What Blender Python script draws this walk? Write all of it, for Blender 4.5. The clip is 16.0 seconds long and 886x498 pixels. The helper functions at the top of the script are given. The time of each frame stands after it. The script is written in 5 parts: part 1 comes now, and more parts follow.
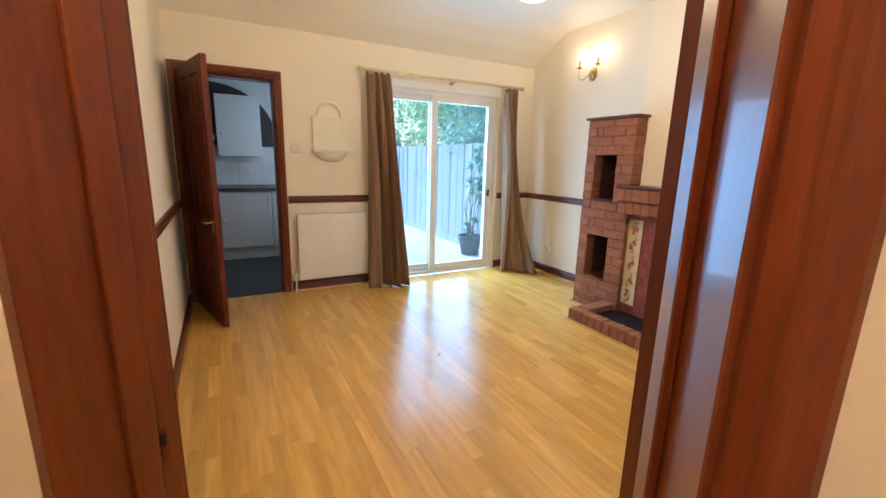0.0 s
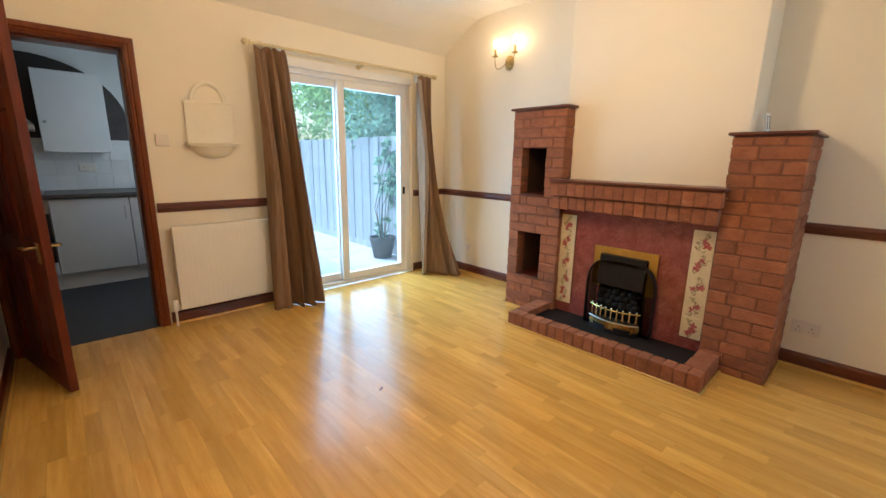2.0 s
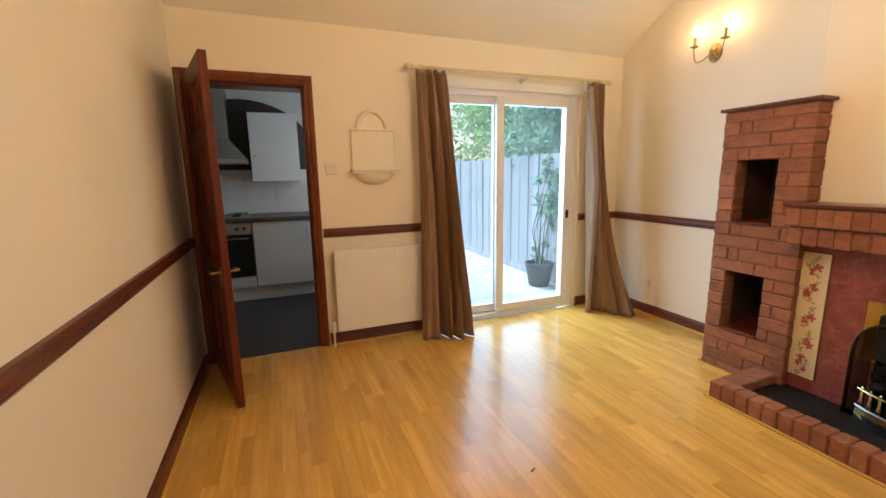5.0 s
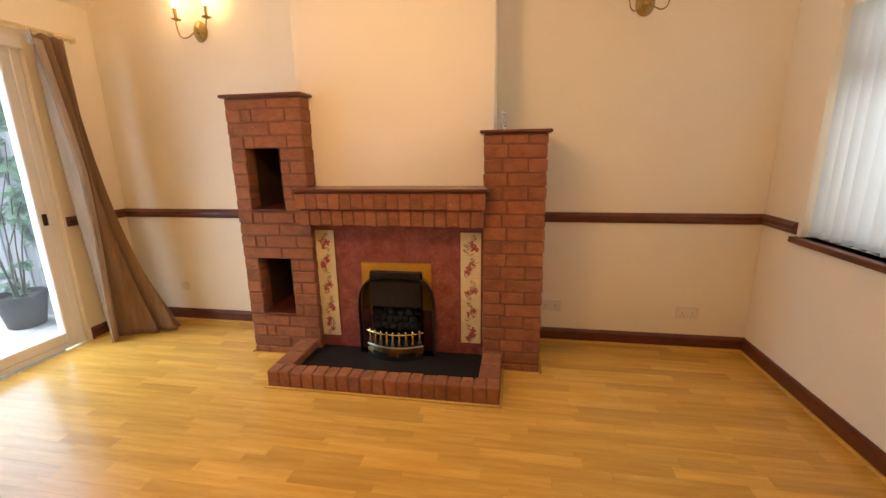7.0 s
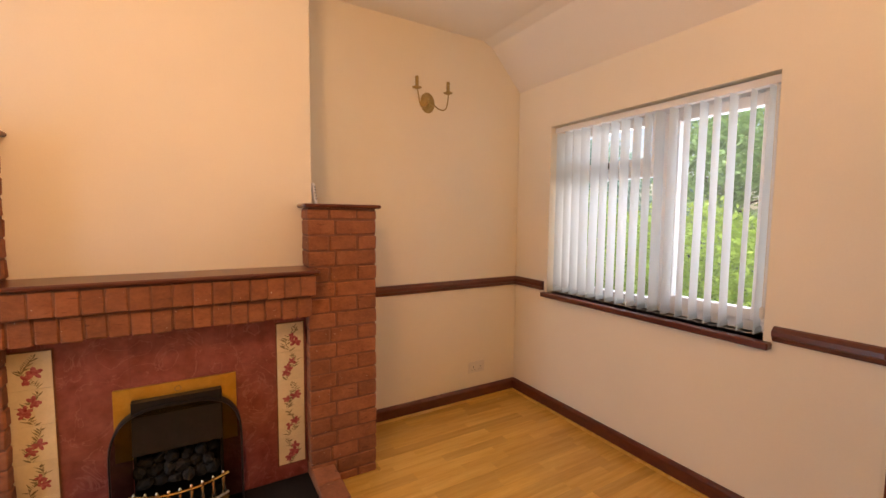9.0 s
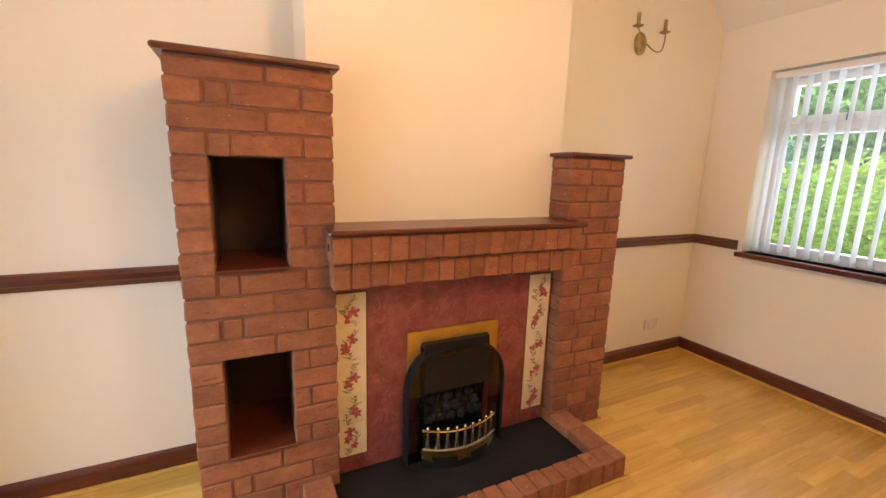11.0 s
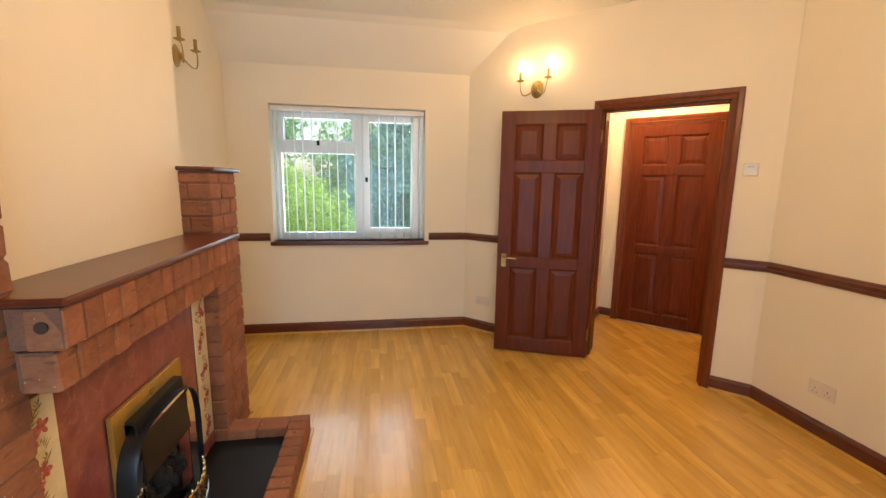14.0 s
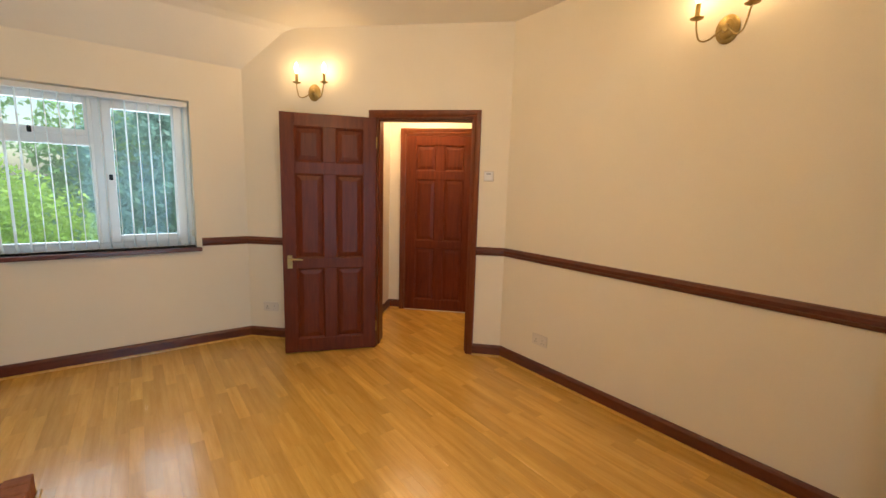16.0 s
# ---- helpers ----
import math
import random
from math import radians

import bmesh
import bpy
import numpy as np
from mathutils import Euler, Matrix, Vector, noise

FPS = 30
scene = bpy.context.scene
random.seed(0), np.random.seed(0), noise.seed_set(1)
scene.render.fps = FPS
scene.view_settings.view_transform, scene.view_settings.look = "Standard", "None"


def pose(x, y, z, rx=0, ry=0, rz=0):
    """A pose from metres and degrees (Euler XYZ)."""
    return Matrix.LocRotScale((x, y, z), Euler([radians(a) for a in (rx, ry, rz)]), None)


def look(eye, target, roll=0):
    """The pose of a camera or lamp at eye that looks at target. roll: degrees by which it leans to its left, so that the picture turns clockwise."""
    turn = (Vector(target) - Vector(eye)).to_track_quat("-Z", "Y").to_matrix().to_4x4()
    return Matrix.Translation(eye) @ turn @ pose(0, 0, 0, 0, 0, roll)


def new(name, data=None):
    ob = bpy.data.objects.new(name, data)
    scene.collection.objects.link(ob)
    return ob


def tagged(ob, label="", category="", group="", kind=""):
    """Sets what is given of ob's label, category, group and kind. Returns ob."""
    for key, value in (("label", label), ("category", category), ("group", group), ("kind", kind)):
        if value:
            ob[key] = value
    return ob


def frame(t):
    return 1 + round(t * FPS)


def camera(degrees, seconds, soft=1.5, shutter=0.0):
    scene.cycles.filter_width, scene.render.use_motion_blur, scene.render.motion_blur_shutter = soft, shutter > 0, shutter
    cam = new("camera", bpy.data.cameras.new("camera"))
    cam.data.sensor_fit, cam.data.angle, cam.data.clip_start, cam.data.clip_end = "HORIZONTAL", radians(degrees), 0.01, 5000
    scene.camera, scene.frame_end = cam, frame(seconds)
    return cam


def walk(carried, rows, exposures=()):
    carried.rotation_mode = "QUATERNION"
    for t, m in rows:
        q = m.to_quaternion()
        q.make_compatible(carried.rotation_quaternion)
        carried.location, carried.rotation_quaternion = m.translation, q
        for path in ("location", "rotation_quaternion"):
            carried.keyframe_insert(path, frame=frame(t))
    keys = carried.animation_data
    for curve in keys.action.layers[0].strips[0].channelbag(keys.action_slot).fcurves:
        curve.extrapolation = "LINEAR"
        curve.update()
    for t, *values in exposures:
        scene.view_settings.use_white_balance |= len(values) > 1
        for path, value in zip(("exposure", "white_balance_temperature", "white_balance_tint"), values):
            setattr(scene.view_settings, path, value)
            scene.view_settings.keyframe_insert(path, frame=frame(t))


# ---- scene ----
cam = camera(94.5, 16.0)
PATH = [
    (0, (0.969, 1.384, 1.318), (1.899, 3.104, 0.896), 1.5),
    (0.5, (0.947, 1.427, 1.299), (1.712, 3.223, 0.861), 1.0),
    (1, (0.909, 1.568, 1.28), (1.729, 3.327, 0.797), 1.9),
    (1.5, (0.916, 1.768, 1.295), (2.099, 3.308, 0.817), 1.8),
    (2, (1.001, 1.91, 1.307), (2.34, 3.331, 0.873), 0.9),
    (2.5, (1.104, 2.069, 1.32), (2.349, 3.579, 0.906), 0.5),
    (3, (1.112, 2.206, 1.319), (2.027, 3.927, 0.871), 1.5),
    (3.2, (1.103, 2.245, 1.314), (1.804, 4.059, 0.847), 1.7),
    (5.3, (1.276, 2.294, 1.358), (2.022, 4.116, 1.01), -1.8),
    (5.5, (1.312, 2.298, 1.368), (2.283, 4.002, 0.975), -1.3),
    (6, (1.437, 2.27, 1.36), (2.871, 3.6, 0.943), -1.0),
    (6.5, (1.483, 2.337, 1.352), (3.247, 3.172, 0.915), -1.2),
    (7, (1.533, 2.394, 1.366), (3.45, 2.723, 0.902), -0.9),
    (7.5, (1.619, 2.461, 1.345), (3.573, 2.283, 0.957), 0.8),
    (8, (1.752, 2.569, 1.397), (3.642, 1.95, 1.179), 1.8),
    (8.5, (1.805, 2.714, 1.432), (3.596, 1.823, 1.427), 1.1),
    (9, (1.851, 3.006, 1.417), (3.572, 1.998, 1.263), 0.6),
    (9.5, (1.973, 3.233, 1.349), (3.647, 2.259, 0.851), 2.0),
    (10, (2.143, 3.497, 1.373), (3.907, 2.678, 0.907), 2.1),
    (10.2, (2.179, 3.592, 1.383), (3.998, 2.867, 0.977), 1.8),
    (12.3, (2.877, 4.543, 1.367), (4.11, 3.006, 1.024), 1.0),
    (12.5, (2.931, 4.616, 1.375), (3.989, 2.956, 1.026), 0.9),
    (13, (3.034, 4.655, 1.387), (3.638, 2.773, 1.083), 0.4),
    (13.5, (3.095, 4.626, 1.407), (3.226, 2.647, 1.148), -0.5),
    (14, (3.154, 4.691, 1.418), (2.832, 2.743, 1.101), 0.9),
    (14.5, (3.183, 4.735, 1.408), (2.367, 2.937, 1.088), 0.5),
    (15, (3.135, 4.771, 1.39), (2.057, 3.11, 1.111), 2.0),
    (15.5, (3.099, 4.847, 1.397), (1.965, 3.225, 1.109), 1.8),
    (16, (3.09, 4.864, 1.414), (1.903, 3.28, 1.129), 1.6),
]
EXPOSURES = [(0, 1.10, 6400, 15), (1.5, 1.03, 7100, 16), (3, 0.95, 7300, 17), (5.5, 0.90, 8500, 23), (6.5, 0.80, 8400, 23), (7.1, 0.86, 10700, 35), (8, 0.88, 11600, 45),
             (9, 0.75, 10700, 42), (10.1, 1.14, 10200, 41), (12.4, 1.12, 8000, 18), (13.0, 1.12, 9300, 22), (14.0, 0.95, 9000, 23), (14.5, 0.84, 8800, 21), (16, 0.71, 8500, 18)]
walk(cam, [(t, look(eye, target, roll)) for t, eye, target, roll in PATH], EXPOSURES)
SKY, SUN, PATIO_W, WINDOW_W = 0.15, 5.0, 31.0, 14.0
ROOM_W, SCONCE_W, HALL_W, KITCHEN_W = 16.5, 0.34, 12.5, 3.3

# ---- light ----
world = bpy.data.worlds.new("world")
scene.world = world
world.use_nodes = True
wn = world.node_tree.nodes
sky = wn.new("ShaderNodeTexSky")
sky.sky_type = 'NISHITA'
sky.sun_disc = False
sky.sun_elevation = radians(46)
sky.sun_rotation = radians(324)
sky.air_density = 1.2
sky.dust_density = 2.0
wn["Background"].inputs[1].default_value = SKY
world.node_tree.links.new(sky.outputs[0], wn["Background"].inputs[0])


def lamp(name, kind, m, energy, colour, size=0.05, size_y=None):
    data = bpy.data.lights.new(name, kind)
    data.energy, data.color = energy, colour
    if kind == 'SUN':
        data.angle = size
    elif kind == 'AREA':
        data.shape = 'RECTANGLE'
        data.size, data.size_y = size, size_y or size
    else:
        data.shadow_soft_size = size
    ob = new(name, data)
    ob.matrix_basis = m
    return ob


lamp("sun", 'SUN', look((0, 0, 20), (5, -7, 11)), SUN, (0.54, 0.81, 1.0), radians(60))
WARM = (1.0, 0.735, 0.425)
# daylight standing just outside the two openings of the room and the kitchen's own window
lamp("sky_patio", 'AREA', look((3.165, 5.93, 1.05), (3.1, 3.0, 0.55)), PATIO_W, (0.31, 0.63, 1.0), 1.42, 1.85)
lamp("sky_window", 'AREA', look((3.372, 0.43, 1.475), (3.35, 3.0, 1.05)), WINDOW_W, (0.60, 0.80, 1.0), 1.25, 1.05)


# ---- materials ----
def mat(name, c1, c2=None, rough=0.5, scale=6.0, stretch=(1, 1, 1), bump=0.0, bscale=80.0, metal=0.0, coat=0.0,
        vary=0.0, island=False, fine=0.12, spec=0.5, world_space=False):
    """Two tones mixed by a broad noise, a fine grain on top, a fine relief; vary: tone change from piece to piece."""
    m = bpy.data.materials.new(name)
    m.use_nodes = True
    nt = m.node_tree
    n, lk = nt.nodes, nt.links
    b = n["Principled BSDF"]
    b.inputs["Roughness"].default_value = rough
    b.inputs["Metallic"].default_value = metal
    b.inputs["Coat Weight"].default_value = coat
    b.inputs["Coat Roughness"].default_value = 0.08
    b.inputs["Specular IOR Level"].default_value = spec
    tc = n.new("ShaderNodeTexCoord")
    geo = n.new("ShaderNodeNewGeometry")
    info = n.new("ShaderNodeObjectInfo")
    rnd = geo.outputs["Random Per Island"] if island else info.outputs["Random"]
    off = n.new("ShaderNodeVectorMath")
    off.operation = 'MULTIPLY_ADD'
    comb = n.new("ShaderNodeCombineXYZ")
    for i in range(3):
        lk.new(rnd, comb.inputs[i])
    lk.new(comb.outputs[0], off.inputs[0])
    off.inputs[1].default_value = (37.0, 17.0, 23.0)
    lk.new(geo.outputs["Position"] if world_space else tc.outputs["Object"], off.inputs[2])
    mp = n.new("ShaderNodeMapping")
    mp.inputs["Scale"].default_value = stretch
    lk.new(off.outputs[0], mp.inputs[0])
    n1 = n.new("ShaderNodeTexNoise")
    n1.inputs["Scale"].default_value = scale
    n1.inputs["Detail"].default_value = 5
    n1.inputs["Roughness"].default_value = 0.6
    lk.new(mp.outputs[0], n1.inputs["Vector"])
    ramp = n.new("ShaderNodeValToRGB")
    ramp.color_ramp.elements[0].position, ramp.color_ramp.elements[1].position = 0.32, 0.68
    ramp.color_ramp.elements[0].color = (*c1, 1)
    ramp.color_ramp.elements[1].color = (*(c2 or c1), 1)
    lk.new(n1.outputs["Fac"], ramp.inputs[0])
    n2 = n.new("ShaderNodeTexNoise")
    n2.inputs["Scale"].default_value = bscale
    n2.inputs["Detail"].default_value = 4
    lk.new(mp.outputs[0], n2.inputs["Vector"])
    hsv = n.new("ShaderNodeHueSaturation")
    lk.new(ramp.outputs[0], hsv.inputs["Color"])
    val = n.new("ShaderNodeMath")
    val.operation = 'MULTIPLY_ADD'
    lk.new(n2.outputs["Fac"], val.inputs[0])
    val.inputs[1].default_value = 2 * fine
    val.inputs[2].default_value = 1 - fine
    if vary:
        v2 = n.new("ShaderNodeMath")
        v2.operation = 'MULTIPLY_ADD'
        lk.new(rnd, v2.inputs[0])
        v2.inputs[1].default_value = 2 * vary
        v2.inputs[2].default_value = 1 - vary
        v3 = n.new("ShaderNodeMath")
        v3.operation = 'MULTIPLY'
        lk.new(val.outputs[0], v3.inputs[0])
        lk.new(v2.outputs[0], v3.inputs[1])
        val = v3
    lk.new(val.outputs[0], hsv.inputs["Value"])
    lk.new(hsv.outputs[0], b.inputs["Base Color"])
    if bump:
        bp = n.new("ShaderNodeBump")
        bp.inputs["Strength"].default_value = bump
        bp.inputs["Distance"].default_value = 0.004
        lk.new(n2.outputs["Fac"], bp.inputs["Height"])
        lk.new(bp.outputs[0], b.inputs["Normal"])
    rr = n.new("ShaderNodeMath")
    rr.operation = 'MULTIPLY_ADD'
    lk.new(n1.outputs["Fac"], rr.inputs[0])
    rr.inputs[1].default_value = 0.24 * rough
    rr.inputs[2].default_value = 0.88 * rough
    lk.new(rr.outputs[0], b.inputs["Roughness"])
    return m


def glow(name, colour, strength):
    m = bpy.data.materials.new(name)
    m.use_nodes = True
    b = m.node_tree.nodes["Principled BSDF"]
    b.inputs["Base Color"].default_value = (0.9, 0.85, 0.75, 1)
    b.inputs["Emission Color"].default_value = (*colour, 1)
    b.inputs["Emission Strength"].default_value = strength
    return m


def glass(name, tint=(0.82, 0.93, 1.0), haze_share=0.0):
    """The last argument is the share of a veil that imitates haze over the view."""
    m = bpy.data.materials.new(name)
    m.use_nodes = True
    n, lk = m.node_tree.nodes, m.node_tree.links
    tr, gl, fr, mx = n.new("ShaderNodeBsdfTransparent"), n.new("ShaderNodeBsdfGlossy"), n.new("ShaderNodeFresnel"), n.new("ShaderNodeMixShader")
    tr.inputs[0].default_value = (*tint, 1)
    gl.inputs["Roughness"].default_value = 0.02
    fr.inputs[0].default_value = 1.3
    lk.new(fr.outputs[0], mx.inputs[0])
    lk.new(tr.outputs[0], mx.inputs[1])
    lk.new(gl.outputs[0], mx.inputs[2])
    # a pale translucent veil paints haze into the glass itself
    haze_mix, haze_scatter = n.new("ShaderNodeMixShader"), n.new("ShaderNodeBsdfTranslucent")
    haze_scatter.inputs[0].default_value = (0.85, 0.86, 0.88, 1)
    haze_mix.inputs[0].default_value = haze_share
    lk.new(mx.outputs[0], haze_mix.inputs[1])
    lk.new(haze_scatter.outputs[0], haze_mix.inputs[2])
    lk.new(haze_mix.outputs[0], n["Material Output"].inputs[0])
    return m


def cloth(name, c1, c2, through_share, scale=30.0):
    """A fabric that lets part of the light through."""
    m = mat(name, c1, c2, 0.9, scale, (1, 1, 0.15), 0.15, 400)
    n, lk = m.node_tree.nodes, m.node_tree.links
    t, mx = n.new("ShaderNodeBsdfTranslucent"), n.new("ShaderNodeMixShader")
    t.inputs[0].default_value = (*c2, 1)
    mx.inputs[0].default_value = through_share
    lk.new(n["Principled BSDF"].outputs[0], mx.inputs[1])
    lk.new(t.outputs[0], mx.inputs[2])
    lk.new(mx.outputs[0], n["Material Output"].inputs[0])
    return m


M_WALL = mat("wall_paint", (0.845, 0.775, 0.64), (0.88, 0.81, 0.68), 0.62, 1.3, bump=0.10, bscale=140, fine=0.02, world_space=True)
M_CEIL = mat("ceiling_paint", (0.84, 0.80, 0.72), (0.88, 0.84, 0.76), 0.7, 1.1, bump=0.1, bscale=120, fine=0.02, world_space=True)
M_FRAME = mat("mahogany_varnish", (0.142, 0.029, 0.0085), (0.208, 0.047, 0.0125), 0.36, 5, (9, 9, 0.8), 0.05, 40, coat=0.2, fine=0.16, spec=0.4)
M_WOOD = mat("mahogany_stain", (0.100, 0.0175, 0.0060), (0.165, 0.031, 0.010), 0.38, 5, (9, 9, 0.8), 0.05, 40, coat=0.03, fine=0.16, spec=0.25)
M_TRIM = mat("mahogany_trim", (0.085, 0.016, 0.009), (0.15, 0.031, 0.013), 0.33, 5, (2, 2, 8), 0.08, 40, coat=0.3, fine=0.25)
M_PLANK = mat("beech_laminate", (0.57, 0.310, 0.070), (0.71, 0.42, 0.115), 0.26, 3.0, (10, 0.7, 1), 0.015, 26, coat=0.18, vary=0.13, fine=0.10)
M_PLANKS = mat("beech_laminate_joined", (0.57, 0.310, 0.070), (0.71, 0.42, 0.115), 0.26, 3.0, (10, 0.7, 1), 0.015, 26, coat=0.18, vary=0.13, fine=0.10, island=True)
M_GAP = mat("floor_base", (0.54, 0.31, 0.09), (0.60, 0.36, 0.11), 0.6, 4)
M_BRICK = mat("red_brick", (0.235, 0.077, 0.035), (0.350, 0.126, 0.059), 0.85, 11, (1, 1, 1.5), 0.6, 60, vary=0.15, fine=0.24)
M_MORTAR = mat("red_mortar", (0.180, 0.072, 0.043), (0.245, 0.104, 0.063), 0.95, 20, bump=0.5, bscale=160, fine=0.2)
M_PANEL = mat("burgundy_tile", (0.21, 0.042, 0.038), (0.33, 0.095, 0.085), 0.30, 12, bump=0.03, bscale=30, fine=0.25, coat=0.3)
M_CREAM = mat("cream_glaze", (0.72, 0.62, 0.42), (0.80, 0.70, 0.50), 0.22, 10, fine=0.05, coat=0.4)
M_ROSE = mat("rose_glaze", (0.30, 0.045, 0.055), (0.60, 0.19, 0.19), 0.25, 95, coat=0.4)
M_STEM = mat("stem_glaze", (0.20, 0.16, 0.08), (0.32, 0.26, 0.14), 0.25, 60, coat=0.4)
M_SLATE = mat("black_slate", (0.007, 0.007, 0.008), (0.014, 0.014, 0.015), 0.55, 9, bump=0.25, bscale=70, spec=0.25)
M_BLACK = mat("black_metal", (0.006, 0.006, 0.007), (0.012, 0.012, 0.012), 0.36, 20, bump=0.08, bscale=200, spec=0.3)
M_COAL = mat("ceramic_coal", (0.0022, 0.0022, 0.0022), (0.006, 0.0055, 0.005), 0.9, 30, bump=0.8, bscale=90)
M_BRASS = mat("polished_brass", (0.66, 0.44, 0.14), (0.78, 0.55, 0.22), 0.24, 14, metal=1.0, fine=0.08)
M_BRASSF = mat("brushed_brass", (0.55, 0.33, 0.075), (0.66, 0.42, 0.11), 0.34, 14, metal=0.75, fine=0.08)
# brass with the whitish daylight it mirrors put into its colour
M_DAYLIT_BRASS = mat("daylit_brass", (0.68, 0.58, 0.38), (0.80, 0.70, 0.50), 0.22, 14, metal=1.0, fine=0.08)
M_OLDBRASS = mat("old_brass", (0.40, 0.28, 0.11), (0.52, 0.38, 0.17), 0.34, 20, metal=0.9)
M_UPVC = mat("white_upvc", (0.80, 0.80, 0.79), (0.85, 0.85, 0.84), 0.35, 3, fine=0.02)
M_PLASTIC = mat("white_plastic", (0.74, 0.68, 0.60), (0.79, 0.73, 0.65), 0.4, 8, fine=0.02)
M_RAD = mat("radiator_enamel", (0.83, 0.81, 0.75), (0.86, 0.84, 0.78), 0.35, 3, fine=0.02)
M_PLASTER = mat("plaster_white", (0.84, 0.775, 0.645), (0.87, 0.81, 0.68), 0.6, 9, bump=0.1, bscale=120, fine=0.04)
M_CURTAIN = cloth("taupe_curtain", (0.25, 0.146, 0.085), (0.37, 0.228, 0.142), 0.14)
M_LINING = cloth("lining_cloth", (0.42, 0.33, 0.27), (0.52, 0.43, 0.36), 0.25)
M_BLIND = cloth("blind_fabric", (0.65, 0.72, 0.74), (0.73, 0.80, 0.82), 0.6)
M_POLE = mat("cream_pole", (0.62, 0.50, 0.28), (0.72, 0.60, 0.36), 0.4, 12, (1, 6, 6))
M_GLASS = glass("clear_glass", haze_share=0.012)
M_SMOKE = glass("smoked_glass", (0.25, 0.24, 0.23))
M_BULB = glow("bulb_glow", (1.0, 0.78, 0.48), 14.0)
M_SHADE = glow("shade_glow", (1.0, 0.86, 0.66), 1.3)
M_KWALL = mat("kitchen_paint", (0.66, 0.66, 0.64), (0.70, 0.70, 0.68), 0.6, 2, fine=0.03)
M_KTILE = mat("kitchen_tile", (0.70, 0.70, 0.69), (0.75, 0.75, 0.74), 0.2, 4, fine=0.02, vary=0.03)
M_UNIT = mat("white_cabinet", (0.66, 0.66, 0.65), (0.70, 0.70, 0.69), 0.3, 2, fine=0.02)
M_TOP = mat("dark_worktop", (0.045, 0.040, 0.038), (0.10, 0.09, 0.085), 0.35, 60, fine=0.3)
M_KFLOOR = mat("dark_vinyl", (0.030, 0.031, 0.034), (0.045, 0.046, 0.05), 0.45, 5, bump=0.05, bscale=40)
M_STEEL = mat("brushed_steel", (0.42, 0.42, 0.42), (0.5, 0.5, 0.5), 0.32, 8, (1, 1, 20), metal=1.0)
M_ALCOVE = mat("alcove_shade", (0.030, 0.022, 0.020), (0.05, 0.038, 0.034), 0.6, 8)
M_NICHE = mat("niche_dark", (0.040, 0.020, 0.014), (0.07, 0.032, 0.022), 0.7, 9, bump=0.2, bscale=60)
M_PAVE = mat("concrete_slab", (0.46, 0.47, 0.48), (0.56, 0.57, 0.58), 0.9, 4, bump=0.4, bscale=60, vary=0.08)
M_FENCE = mat("weathered_fence", (0.27, 0.295, 0.335), (0.36, 0.385, 0.425), 0.85, 4, (8, 8, 0.6), 0.3, 40, vary=0.10)
M_GRASS = mat("grass_ground", (0.045, 0.085, 0.02), (0.08, 0.13, 0.035), 0.95, 2, bump=0.6, bscale=50)
M_BARK = mat("bark", (0.07, 0.05, 0.035), (0.13, 0.10, 0.07), 0.95, 12, (1, 1, 0.2), 0.8, 40)
M_POT = mat("clay_pot", (0.05, 0.045, 0.045), (0.09, 0.08, 0.075), 0.7, 8)


# pale cloudy veins in the burgundy panel
vn, vl = M_PANEL.node_tree.nodes, M_PANEL.node_tree.links
vein = vn.new("ShaderNodeTexNoise")
vein.inputs["Scale"].default_value = 7.0
vein.inputs["Detail"].default_value = 6.0
vein.inputs["Distortion"].default_value = 1.6
vl.new([x for x in vn if x.type == 'MAPPING'][0].outputs[0], vein.inputs["Vector"])
vramp = vn.new("ShaderNodeValToRGB")
vramp.color_ramp.elements[0].position, vramp.color_ramp.elements[0].color = 0.485, (0, 0, 0, 1)
vramp.color_ramp.elements[1].position, vramp.color_ramp.elements[1].color = 0.515, (0, 0, 0, 1)
vramp.color_ramp.elements.new(0.50).color = (0.45, 0.45, 0.45, 1)
vl.new(vein.outputs["Fac"], vramp.inputs[0])
vmix = vn.new("ShaderNodeMix")
vmix.data_type = 'RGBA'
vl.new(vramp.outputs[0], vmix.inputs[0])
vl.new([x for x in vn if x.type == 'HUE_SAT'][0].outputs[0], vmix.inputs[6])
vmix.inputs[7].default_value = (0.46, 0.21, 0.20, 1)
vl.new(vmix.outputs[2], vn["Principled BSDF"].inputs["Base Color"])


# cream paint specks on the bricks
bn, bl = M_BRICK.node_tree.nodes, M_BRICK.node_tree.links
sn = bn.new("ShaderNodeTexNoise")
sn.inputs["Scale"].default_value = 70.0
sn.inputs["Detail"].default_value = 1.0
bl.new([x for x in bn if x.type == 'MAPPING'][0].outputs[0], sn.inputs["Vector"])
gt = bn.new("ShaderNodeMath")
gt.operation = 'GREATER_THAN'
gt.inputs[1].default_value = 0.785
bl.new(sn.outputs["Fac"], gt.inputs[0])
mixc = bn.new("ShaderNodeMix")
mixc.data_type = 'RGBA'
bl.new(gt.outputs[0], mixc.inputs[0])
bl.new([x for x in bn if x.type == 'HUE_SAT'][0].outputs[0], mixc.inputs[6])
mixc.inputs[7].default_value = (0.55, 0.44, 0.34, 1)
